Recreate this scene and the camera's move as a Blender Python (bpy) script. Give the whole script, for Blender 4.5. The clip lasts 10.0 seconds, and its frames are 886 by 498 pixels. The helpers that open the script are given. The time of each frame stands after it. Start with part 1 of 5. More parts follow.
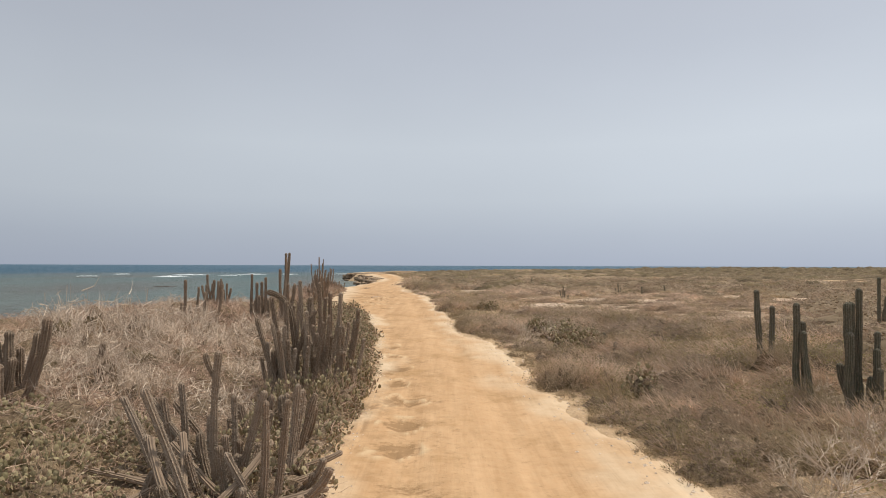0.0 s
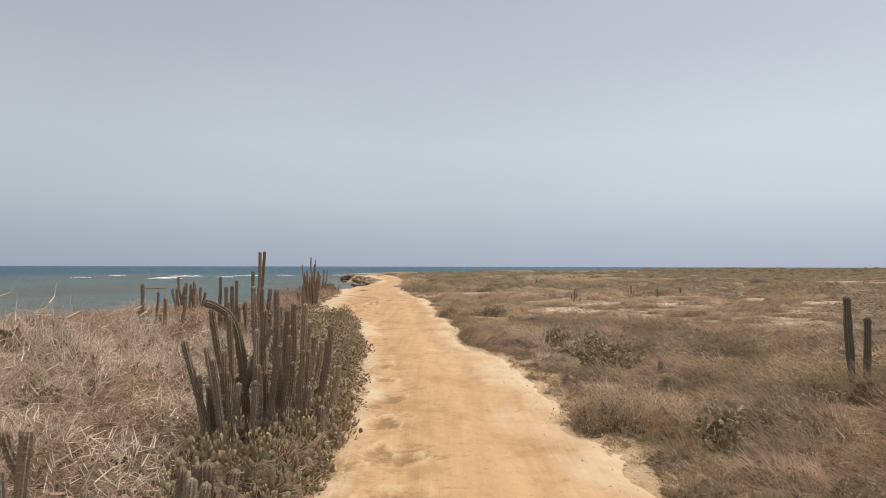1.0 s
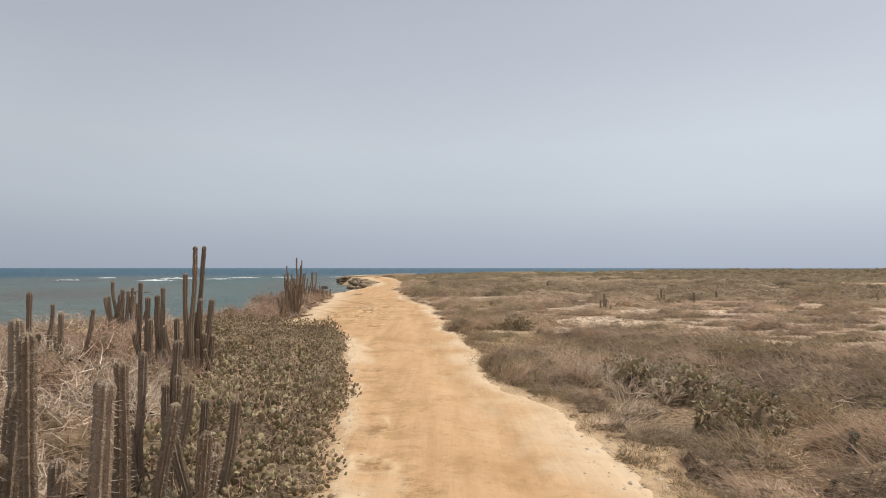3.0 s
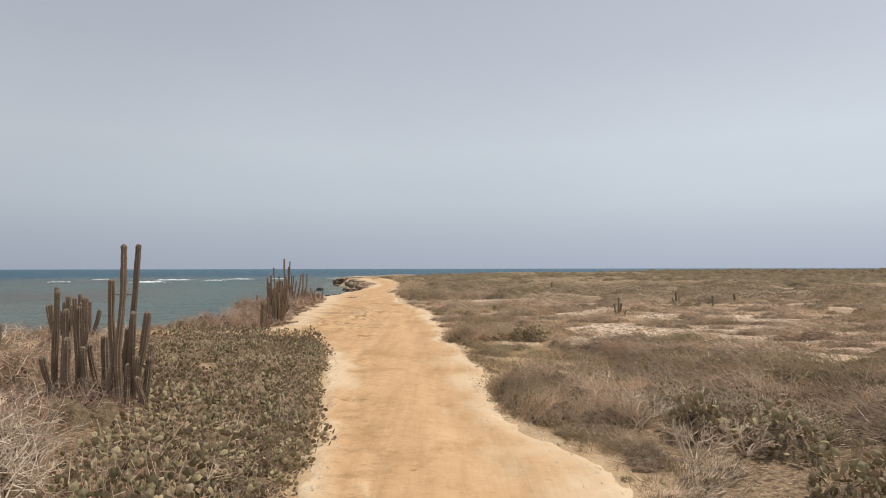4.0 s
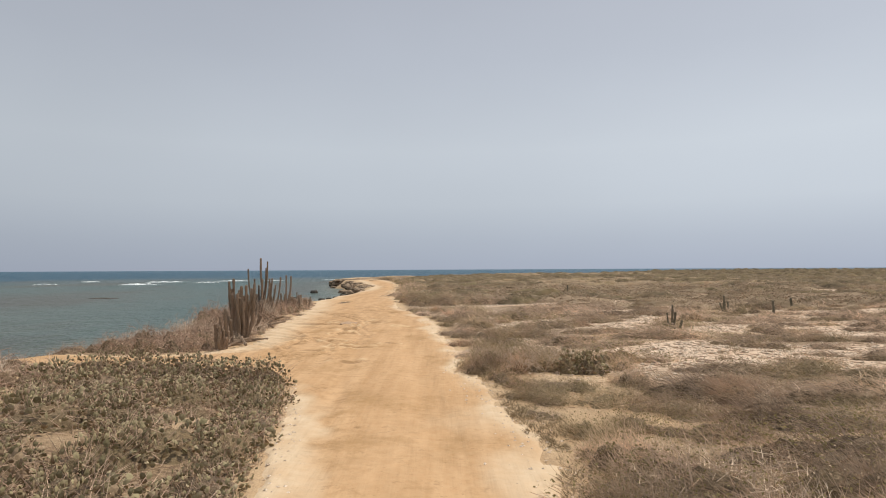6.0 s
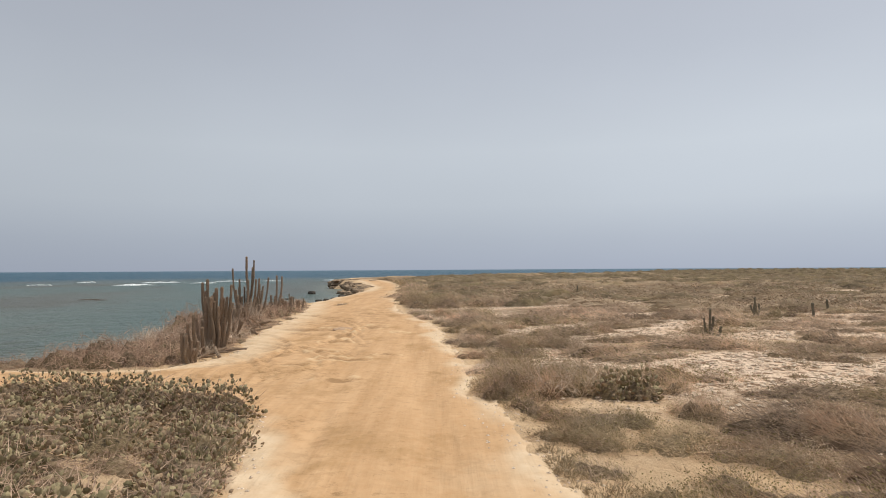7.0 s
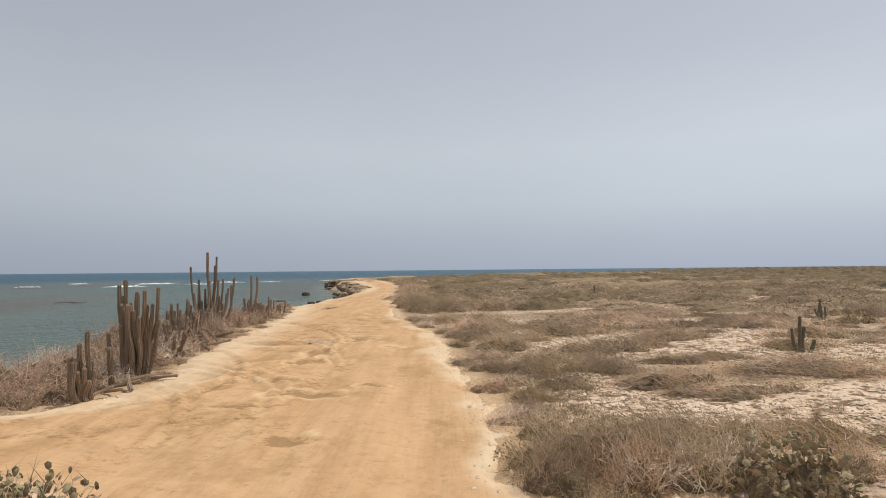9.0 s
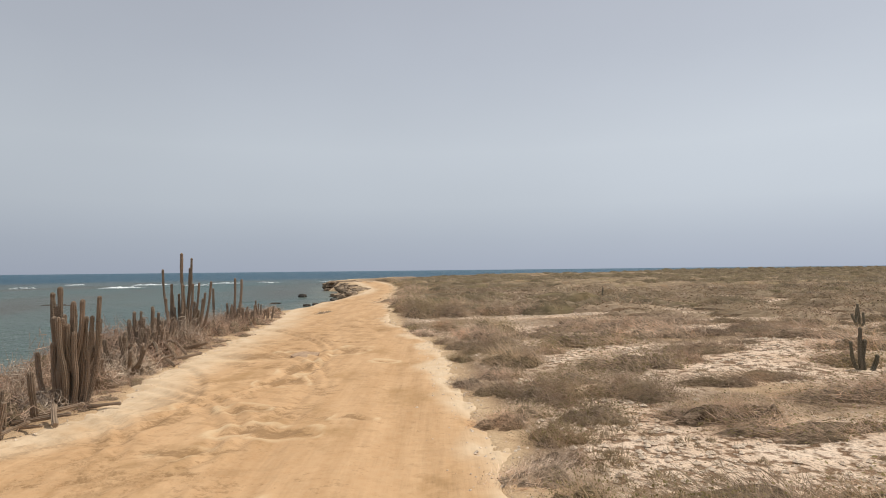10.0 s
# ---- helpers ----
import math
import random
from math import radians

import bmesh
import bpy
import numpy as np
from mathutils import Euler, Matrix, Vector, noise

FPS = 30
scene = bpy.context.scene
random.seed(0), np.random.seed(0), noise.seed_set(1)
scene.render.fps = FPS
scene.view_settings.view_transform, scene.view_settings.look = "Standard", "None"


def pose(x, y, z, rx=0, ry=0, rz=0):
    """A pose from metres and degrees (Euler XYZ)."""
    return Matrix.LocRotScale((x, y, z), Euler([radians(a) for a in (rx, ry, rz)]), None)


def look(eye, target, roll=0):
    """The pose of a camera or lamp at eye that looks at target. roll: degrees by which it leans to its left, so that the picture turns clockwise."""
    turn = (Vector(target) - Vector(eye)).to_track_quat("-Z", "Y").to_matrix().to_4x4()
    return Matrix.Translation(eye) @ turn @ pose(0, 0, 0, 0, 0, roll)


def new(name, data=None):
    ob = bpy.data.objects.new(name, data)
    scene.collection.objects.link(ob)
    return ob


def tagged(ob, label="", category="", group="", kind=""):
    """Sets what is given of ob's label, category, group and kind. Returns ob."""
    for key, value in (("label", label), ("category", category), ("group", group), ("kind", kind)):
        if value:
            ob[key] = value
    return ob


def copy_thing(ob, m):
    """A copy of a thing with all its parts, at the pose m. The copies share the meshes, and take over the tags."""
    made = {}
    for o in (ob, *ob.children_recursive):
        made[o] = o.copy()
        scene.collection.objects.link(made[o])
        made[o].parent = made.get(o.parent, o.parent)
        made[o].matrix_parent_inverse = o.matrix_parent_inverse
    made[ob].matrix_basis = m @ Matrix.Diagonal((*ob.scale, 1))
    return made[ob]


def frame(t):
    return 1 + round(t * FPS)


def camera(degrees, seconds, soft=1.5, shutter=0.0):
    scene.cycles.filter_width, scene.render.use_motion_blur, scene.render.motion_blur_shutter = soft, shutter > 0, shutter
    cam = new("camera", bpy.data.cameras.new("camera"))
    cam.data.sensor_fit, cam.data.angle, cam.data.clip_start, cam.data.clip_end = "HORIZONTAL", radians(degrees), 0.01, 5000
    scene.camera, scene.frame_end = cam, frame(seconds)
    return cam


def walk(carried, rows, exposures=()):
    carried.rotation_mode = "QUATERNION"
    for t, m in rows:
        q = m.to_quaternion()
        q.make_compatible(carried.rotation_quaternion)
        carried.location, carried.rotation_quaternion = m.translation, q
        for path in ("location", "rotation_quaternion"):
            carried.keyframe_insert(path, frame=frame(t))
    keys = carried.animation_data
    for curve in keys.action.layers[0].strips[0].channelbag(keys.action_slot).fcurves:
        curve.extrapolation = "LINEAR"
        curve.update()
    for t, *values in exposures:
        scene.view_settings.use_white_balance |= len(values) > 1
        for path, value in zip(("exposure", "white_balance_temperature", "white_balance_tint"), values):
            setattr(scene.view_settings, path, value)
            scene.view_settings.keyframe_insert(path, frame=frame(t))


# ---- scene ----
cam = camera(75.0, 10.0, 1.0)
# seconds, eye x, y, z, yaw, pitch, roll
PATH = [
    (0.0, 0.000, 0.000, 2.400, 0.02, 1.62, 0.18),
    (0.5, 0.001, 1.421, 2.389, 0.01, 1.67, 0.15),
    (1.0, -0.053, 2.849, 2.391, 0.02, 1.72, 0.12),
    (1.5, -0.191, 4.132, 2.381, 0.06, 1.76, 0.10),
    (2.0, -0.311, 5.415, 2.373, 0.04, 1.80, 0.07),
    (2.5, -0.395, 6.615, 2.369, -0.04, 1.83, 0.05),
    (4.0, -0.441, 10.255, 2.417, -0.25, 1.93, -0.10),
    (4.5, -0.488, 11.497, 2.431, -0.34, 1.96, -0.15),
    (5.0, -0.576, 12.756, 2.417, -0.37, 1.98, -0.20),
    (5.5, -0.677, 14.071, 2.423, -0.35, 2.00, -0.25),
    (7.0, -0.930, 17.872, 2.387, -0.26, 2.03, -0.34),
    (7.5, -0.952, 19.008, 2.352, -0.23, 2.04, -0.36),
    (8.0, -0.973, 20.113, 2.320, -0.18, 2.04, -0.43),
    (8.5, -1.011, 21.093, 2.282, -0.14, 2.04, -0.49),
    (9.0, -0.999, 22.180, 2.300, -0.16, 2.05, -0.55),
    (9.5, -0.987, 23.147, 2.339, -0.12, 2.06, -0.59),
    (10.0, -0.971, 24.152, 2.375, -0.10, 2.07, -0.62),
]
walk(cam, [(t, pose(x, y, z, 0, 0, yaw) @ pose(0, 0, 0, 90 + pitch, 0, 0) @ pose(0, 0, 0, 0, 0, roll)) for t, x, y, z, yaw, pitch, roll in PATH],
     exposures=[(0.0, 0.0), (3.0, -0.01), (7.0, -0.06), (10.0, -0.07)])

# ---- world, sun, exposure ----
SUN_ELEVATION, SUN_BEARING = 62.0, 62.0          # bearing: degrees clockwise from +y


def build_world():
    world = bpy.data.worlds.new("hazy_sky")
    scene.world = world
    world.use_nodes = True
    nt = world.node_tree
    nt.nodes.clear()
    out = nt.nodes.new("ShaderNodeOutputWorld")
    bg = nt.nodes.new("ShaderNodeBackground")
    sky = nt.nodes.new("ShaderNodeTexSky")
    sky.sky_type = "NISHITA"
    sky.sun_disc = False
    sky.sun_elevation = radians(SUN_ELEVATION)
    sky.sun_rotation = radians(SUN_BEARING)
    sky.dust_density = 4.0
    dim = nt.nodes.new("ShaderNodeMix")
    dim.data_type, dim.blend_type = "RGBA", "MULTIPLY"
    dim.inputs["Factor"].default_value = 1.0
    nt.links.new(sky.outputs["Color"], dim.inputs["A"])
    dim.inputs["B"].default_value = (0.07, 0.07, 0.07, 1)
    tc = nt.nodes.new("ShaderNodeTexCoord")
    sep = nt.nodes.new("ShaderNodeSeparateXYZ")
    nt.links.new(tc.outputs["Generated"], sep.inputs["Vector"])
    # thin high overcast: colour by height above the horizon
    ramp = nt.nodes.new("ShaderNodeValToRGB")
    nt.links.new(sep.outputs["Z"], ramp.inputs["Fac"])
    stops = [(0.0, (0.43, 0.48, 0.58)), (0.05, (0.475, 0.528, 0.615)), (0.11, (0.56, 0.612, 0.68)), (0.20, (0.60, 0.65, 0.71)),
             (0.34, (0.52, 0.56, 0.63)), (0.48, (0.47, 0.50, 0.57)), (0.75, (0.62, 0.66, 0.72)), (1.0, (0.72, 0.76, 0.82))]
    el = ramp.color_ramp.elements
    while len(el) < len(stops):
        el.new(0.5)
    for e, (p, c) in zip(el, stops):
        e.position, e.color = p, (*c, 1)
    # faint cloud structure, and the brighter half of the sky on the sun's side
    mp = nt.nodes.new("ShaderNodeMapping")
    mp.inputs["Scale"].default_value = (1.6, 1.6, 3.0)
    nt.links.new(tc.outputs["Generated"], mp.inputs["Vector"])
    nz = nt.nodes.new("ShaderNodeTexNoise")
    nz.inputs["Scale"].default_value = 1.3
    nz.inputs["Detail"].default_value = 4.0
    nz.inputs["Roughness"].default_value = 0.45
    nt.links.new(mp.outputs["Vector"], nz.inputs["Vector"])
    mr = nt.nodes.new("ShaderNodeMapRange")
    mr.inputs["From Min"].default_value, mr.inputs["From Max"].default_value = 0.25, 0.75
    mr.inputs["To Min"].default_value, mr.inputs["To Max"].default_value = 0.965, 1.035
    nt.links.new(nz.outputs["Fac"], mr.inputs["Value"])
    side = nt.nodes.new("ShaderNodeMapRange")
    side.inputs["From Min"].default_value, side.inputs["From Max"].default_value = -0.6, 0.6
    side.inputs["To Min"].default_value, side.inputs["To Max"].default_value = 0.90, 1.12
    nt.links.new(sep.outputs["X"], side.inputs["Value"])
    mul = nt.nodes.new("ShaderNodeMath")
    mul.operation = "MULTIPLY"
    nt.links.new(mr.outputs["Result"], mul.inputs[0])
    nt.links.new(side.outputs["Result"], mul.inputs[1])
    cloud = nt.nodes.new("ShaderNodeVectorMath")
    cloud.operation = "SCALE"
    nt.links.new(ramp.outputs["Color"], cloud.inputs[0])
    nt.links.new(mul.outputs["Value"], cloud.inputs["Scale"])
    mix = nt.nodes.new("ShaderNodeMix")
    mix.data_type = "RGBA"
    mix.inputs["Factor"].default_value = 0.9
    nt.links.new(dim.outputs["Result"], mix.inputs["A"])
    nt.links.new(cloud.outputs["Vector"], mix.inputs["B"])
    nt.links.new(mix.outputs["Result"], bg.inputs["Color"])
    bg.inputs["Strength"].default_value = 1.0
    nt.links.new(bg.outputs["Background"], out.inputs["Surface"])


build_world()
sun_data = bpy.data.lights.new("sun", "SUN")
sun_data.energy, sun_data.angle, sun_data.color = 3.3, radians(1.5), (1.0, 0.925, 0.80)
sun = new("sun", sun_data)
_b, _e = radians(SUN_BEARING), radians(SUN_ELEVATION)
_s = Vector((math.sin(_b) * math.cos(_e), math.cos(_b) * math.cos(_e), math.sin(_e)))
sun.matrix_world = look(_s * 60, (0, 0, 0))

# ---- materials ----


class Mat:
    """A small wrapper for node materials."""

    def __init__(self, name, rough=0.9, spec=0.2):
        self.m = bpy.data.materials.new(name)
        self.m.use_nodes = True
        self.nt = self.m.node_tree
        self.b = self.nt.nodes["Principled BSDF"]
        self.b.inputs["Roughness"].default_value = rough
        self.b.inputs["Specular IOR Level"].default_value = spec
        self.pos = self.nt.nodes.new("ShaderNodeNewGeometry").outputs["Position"]

    def node(self, kind, **values):
        n = self.nt.nodes.new(kind)
        for k, v in values.items():
            n.inputs[k.replace("_", " ")].default_value = v
        return n

    def link(self, a, b):
        self.nt.links.new(a, b)

    def noise(self, scale, detail=3.0, rough=0.55, stretch=None, coord=None):
        n = self.node("ShaderNodeTexNoise", Scale=scale, Detail=detail, Roughness=rough)
        src = coord or self.pos
        if stretch:
            mp = self.node("ShaderNodeMapping", Scale=stretch)
            self.link(src, mp.inputs["Vector"])
            src = mp.outputs["Vector"]
        self.link(src, n.inputs["Vector"])
        return n.outputs["Fac"]

    def span(self, value, a, b, c=0.0, d=1.0):
        n = self.node("ShaderNodeMapRange", From_Min=a, From_Max=b, To_Min=c, To_Max=d)
        self.link(value, n.inputs["Value"])
        return n.outputs["Result"]

    def math(self, op, a, b):
        n = self.nt.nodes.new("ShaderNodeMath")
        n.operation = op
        for i, v in enumerate((a, b)):
            if isinstance(v, (int, float)):
                n.inputs[i].default_value = v
            else:
                self.link(v, n.inputs[i])
        return n.outputs["Value"]

    def mix(self, fac, a, b, blend="MIX"):
        n = self.nt.nodes.new("ShaderNodeMix")
        n.data_type, n.blend_type = "RGBA", blend
        for key, v in (("Factor", fac), ("A", a), ("B", b)):
            if isinstance(v, (int, float)):
                n.inputs[key].default_value = v
            elif isinstance(v, tuple):
                n.inputs[key].default_value = (*v, 1)
            else:
                self.link(v, n.inputs[key])
        return n.outputs["Result"]

    def color(self, c):
        if isinstance(c, tuple):
            self.b.inputs["Base Color"].default_value = (*c, 1)
        else:
            self.link(c, self.b.inputs["Base Color"])

    def bump(self, height, strength=0.5, distance=0.02):
        n = self.node("ShaderNodeBump", Strength=strength, Distance=distance)
        self.link(height, n.inputs["Height"])
        self.link(n.outputs["Normal"], self.b.inputs["Normal"])

    def island(self):
        return self.nt.nodes.new("ShaderNodeNewGeometry").outputs["Random Per Island"]

    def object_random(self):
        return self.nt.nodes.new("ShaderNodeObjectInfo").outputs["Random"]

    def attr(self, name):
        n = self.nt.nodes.new("ShaderNodeAttribute")
        n.attribute_name = name
        return n.outputs["Fac"]


def make_sand():
    m = Mat("packed_sand", 0.92, 0.15)
    streak = m.span(m.noise(0.9, 4, 0.6, (3.2, 0.28, 1)), 0.35, 0.68)
    c = m.mix(streak, (0.535, 0.336, 0.183), (0.425, 0.25, 0.123))
    fine = m.span(m.noise(9, 5, 0.7), 0.3, 0.75)
    c = m.mix(m.math("MULTIPLY", fine, 0.45), c, (0.57, 0.395, 0.23))
    damp = m.span(m.noise(0.6, 6, 0.7, (1.2, 0.9, 1)), 0.53, 0.66)
    c = m.mix(m.math("MULTIPLY", damp, 0.7), c, (0.35, 0.21, 0.095))
    clod = m.span(m.noise(2.6, 5, 0.72, (1.0, 1.0, 1)), 0.57, 0.70)
    c = m.mix(m.math("MULTIPLY", clod, 0.45), c, (0.33, 0.20, 0.095))
    crust = m.math("MULTIPLY", m.span(m.noise(2.2, 6, 0.68, (1.0, 1.5, 1)), 0.51, 0.60), m.attr("churn"))
    c = m.mix(m.math("MULTIPLY", crust, 0.5), c, (0.31, 0.188, 0.09))
    ragged = m.math("ADD", m.attr("scuff"), m.span(m.noise(6.5, 6, 0.75, (1.0, 1.4, 1)), 0.34, 0.66, -0.75, 0.4))
    c = m.mix(m.math("MULTIPLY", m.span(ragged, 0.12, 0.65), 0.78), c, (0.25, 0.15, 0.072))
    c = m.mix(m.math("MULTIPLY", m.attr("rim"), 0.8), c, (0.60, 0.44, 0.27))
    edge = m.attr("verge")
    c = m.mix(m.math("MULTIPLY", edge, m.span(m.noise(2.2, 5, 0.7), 0.3, 0.6, 0.5, 1.0)), c, (0.61, 0.47, 0.32))
    m.color(c)
    h = m.math("ADD", m.noise(1.4, 2, 0.5), m.math("MULTIPLY", m.noise(2.6, 3, 0.5, (4.0, 0.3, 1)), 0.16))
    h = m.math("ADD", h, m.math("MULTIPLY", m.noise(7, 3, 0.55), 0.10))
    h = m.math("SUBTRACT", h, m.math("MULTIPLY", crust, 0.06))
    m.bump(h, 0.8, 0.12)
    return m.m


def make_soil():
    m = Mat("dry_soil", 0.95, 0.1)
    big = m.span(m.noise(0.35, 5, 0.65), 0.35, 0.65)
    litter = m.mix(big, (0.225, 0.15, 0.095), (0.35, 0.25, 0.155))
    litter = m.mix(m.span(m.noise(14, 5, 0.8), 0.42, 0.58), litter, (0.115, 0.075, 0.05))
    litter = m.mix(m.span(m.noise(26, 3, 0.8, (0.4, 1, 1)), 0.56, 0.66), litter, (0.50, 0.38, 0.26))
    sand = m.mix(m.span(m.noise(1.1, 5, 0.7), 0.3, 0.7), (0.60, 0.445, 0.285), (0.48, 0.32, 0.185))
    sand = m.mix(m.span(m.noise(9, 5, 0.8), 0.54, 0.68), sand, (0.37, 0.26, 0.165))
    pit = m.noise(5.2, 3, 0.58)
    crust = m.mix(m.span(m.noise(1.3, 4, 0.6), 0.35, 0.65), (0.80, 0.635, 0.49), (0.68, 0.50, 0.36))
    stony = m.mix(m.span(pit, 0.41, 0.51), (0.25, 0.16, 0.10), crust)
    c = m.mix(m.attr("sandy"), litter, sand)
    c = m.mix(m.attr("stony"), c, stony)
    m.color(c)
    hollow = m.math("MULTIPLY", m.math("MULTIPLY", m.span(m.math("ADD", pit, m.math("MULTIPLY", m.noise(16, 2, 0.6), 0.25)), 0.42, 0.78), m.attr("stony")), 1.5)
    m.bump(m.math("ADD", hollow, m.math("ADD", m.noise(7, 5, 0.7), m.math("MULTIPLY", m.noise(40, 3, 0.7), 0.4))), 0.9, 0.06)
    return m.m


def make_water():
    m = Mat("sea_water", 0.3, 0.16)
    m.b.inputs["IOR"].default_value = 1.33
    reef = m.math("MULTIPLY", m.span(m.noise(0.05, 5, 0.65, (1, 0.45, 1)), 0.46, 0.60), m.span(m.attr("shallow"), 0.15, 0.7))
    mid = m.mix(m.span(m.noise(0.022, 4, 0.6, (1, 0.4, 1)), 0.35, 0.65), (0.05, 0.106, 0.101), (0.112, 0.138, 0.12))
    c = m.mix(m.attr("shallow"), (0.002, 0.06, 0.104), mid)
    c = m.mix(m.math("MULTIPLY", reef, 0.75), c, (0.088, 0.08, 0.062))
    c = m.mix(m.attr("beach"), c, (0.17, 0.185, 0.15))
    m.color(c)
    w1 = m.noise(0.5, 5, 0.65, (1.6, 0.8, 1))
    w2 = m.noise(2.8, 3, 0.6, (1.4, 0.8, 1))
    m.bump(m.math("ADD", w1, m.math("MULTIPLY", w2, 0.4)), 1.0, 1.1)
    return m.m


def make_foam():
    m = Mat("sea_foam", 0.8, 0.2)
    m.color(m.mix(m.span(m.noise(1.4, 5, 0.7), 0.3, 0.7), (0.62, 0.68, 0.69), (0.9, 0.91, 0.9)))
    return m.m


def make_cactus(name, green, brown, amount):
    m = Mat(name, 0.75, 0.25)
    r = m.object_random()
    n = m.span(m.noise(2.3, 5, 0.7, (1, 1, 0.6)), 0.35, 0.65)
    c = m.mix(m.math("MULTIPLY", m.math("ADD", n, r), amount), green, brown)
    scar = m.span(m.noise(14, 4, 0.75, (1, 1, 0.35)), 0.5, 0.72)
    c = m.mix(m.math("MULTIPLY", scar, 0.6), c, (0.30, 0.235, 0.175))
    c = m.mix(m.math("MULTIPLY", m.attr("rib"), m.span(m.noise(45, 3, 0.7), 0.35, 0.65, 0.1, 0.75)), c, (0.40, 0.325, 0.245))
    m.color(c)
    m.bump(m.noise(28, 4, 0.75), 1.0, 0.05)
    return m.m


def dry_patches(m, c, base):
    """Kinds of scrub grow in patches: some dull olive, some rusty tan."""
    olive, rust = (base[0] * 0.90, base[1] * 0.95, base[2] * 0.78), (base[0] * 1.14, base[1] * 0.99, base[2] * 0.86)
    c = m.mix(m.math("MULTIPLY", m.span(m.noise(0.42, 3, 0.6, (0.8, 1.3, 1)), 0.5, 0.6), 0.6), c, olive)
    c = m.mix(1.0, c, m.span(m.noise(0.8, 3, 0.6, (0.7, 1.2, 1)), 0.36, 0.64, 0.74, 1.28), "MULTIPLY")
    return m.mix(m.math("MULTIPLY", m.span(m.noise(0.55, 3, 0.6, (1.3, 0.9, 1)), 0.54, 0.64), 0.42), c, rust)


def make_plant(name, lo, hi, rough=0.85, patch=0.8, thin=0.0, patchy=False):
    """Twigs, leaves and pads: colour varies piece by piece and in patches."""
    m = Mat(name, rough, 0.15)
    c = m.mix(m.island(), lo, hi)
    d = tuple(0.55 * v for v in lo)
    c = m.mix(m.math("MULTIPLY", m.span(m.noise(patch, 3, 0.6), 0.4, 0.7), 0.45), c, d)
    c = m.mix(m.span(m.object_random(), 0, 1, 0, 0.35), c, tuple(1.25 * v for v in hi))
    if patchy:
        c = dry_patches(m, c, tuple(0.45 * a + 0.55 * b for a, b in zip(lo, hi)))
        # brightness differs at random from shrub to shrub
        c = m.mix(1.0, c, m.span(m.object_random(), 0, 1, 0.84, 1.3), "MULTIPLY")
    m.color(c)
    if thin:
        # light shines through thin leaves
        t = m.nt.nodes.new("ShaderNodeBsdfTranslucent")
        m.link(c, t.inputs["Color"])
        s = m.node("ShaderNodeMixShader", Fac=thin)
        m.link(m.b.outputs["BSDF"], s.inputs[1])
        m.link(t.outputs["BSDF"], s.inputs[2])
        m.link(s.outputs["Shader"], m.nt.nodes["Material Output"].inputs["Surface"])
    return m.m


def make_rock(name, lo, hi):
    m = Mat(name, 0.9, 0.2)
    c = m.mix(m.span(m.noise(1.3, 6, 0.7), 0.35, 0.65), lo, hi)
    c = m.mix(m.span(m.noise(9, 5, 0.7), 0.5, 0.75), c, tuple(0.4 * v for v in lo))
    c = m.mix(m.math("MULTIPLY", m.island(), 0.35), c, hi)
    m.color(c)
    m.bump(m.noise(5, 6, 0.75), 0.8, 0.08)
    return m.m


SPINE = make_plant("cactus_spines", (0.30, 0.24, 0.18), (0.55, 0.46, 0.36))
SAND, SOIL, WATER, FOAM = make_sand(), make_soil(), make_water(), make_foam()
CACTUS_GREY = make_cactus("weathered_cactus_skin", (0.215, 0.162, 0.11), (0.345, 0.235, 0.16), 0.6)
CACTUS_DRY = make_cactus("dried_cactus_skin", (0.31, 0.232, 0.165), (0.45, 0.34, 0.25), 0.6)
CACTUS_GREEN = make_cactus("green_cactus_skin", (0.10, 0.112, 0.072), (0.17, 0.14, 0.095), 0.45)
DEAD_WOOD = make_plant("bleached_cactus_wood", (0.20, 0.145, 0.10), (0.36, 0.27, 0.195), 0.85, 3.0)
TWIG_GREY = make_plant("grey_twigs", (0.33, 0.238, 0.165), (0.77, 0.595, 0.455), patchy=True)
TWIG_PALE = make_plant("bleached_twigs", (0.46, 0.345, 0.25), (0.76, 0.63, 0.50))
TWIG_TAN = make_plant("tan_brush", (0.33, 0.215, 0.15), (0.62, 0.445, 0.33))
LEAF_OLIVE = make_plant("olive_leaves", (0.19, 0.158, 0.07), (0.37, 0.305, 0.15), thin=0.4)
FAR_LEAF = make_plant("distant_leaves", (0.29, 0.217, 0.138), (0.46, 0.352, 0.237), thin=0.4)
LEAF_DARK = make_plant("dark_leaves", (0.11, 0.105, 0.055), (0.24, 0.215, 0.12), thin=0.4)


def make_pads():
    """Grey-olive pads, some yellowed, some dead and brown."""
    m = Mat("cactus_pads", 0.75, 0.2)
    r = m.island()
    c = m.mix(m.span(r, 0.0, 0.6), (0.155, 0.136, 0.07), (0.35, 0.29, 0.165))
    c = m.mix(m.span(r, 0.62, 0.66), c, (0.31, 0.215, 0.135))
    c = m.mix(m.span(r, 0.86, 0.9), c, (0.45, 0.365, 0.235))
    c = m.mix(m.span(m.object_random(), 0, 1, 0, 0.3), c, (0.21, 0.165, 0.095))
    m.color(m.mix(m.math("MULTIPLY", m.span(m.noise(30, 3, 0.7), 0.5, 0.7), 0.4), c, (0.36, 0.29, 0.19)))
    return m.m


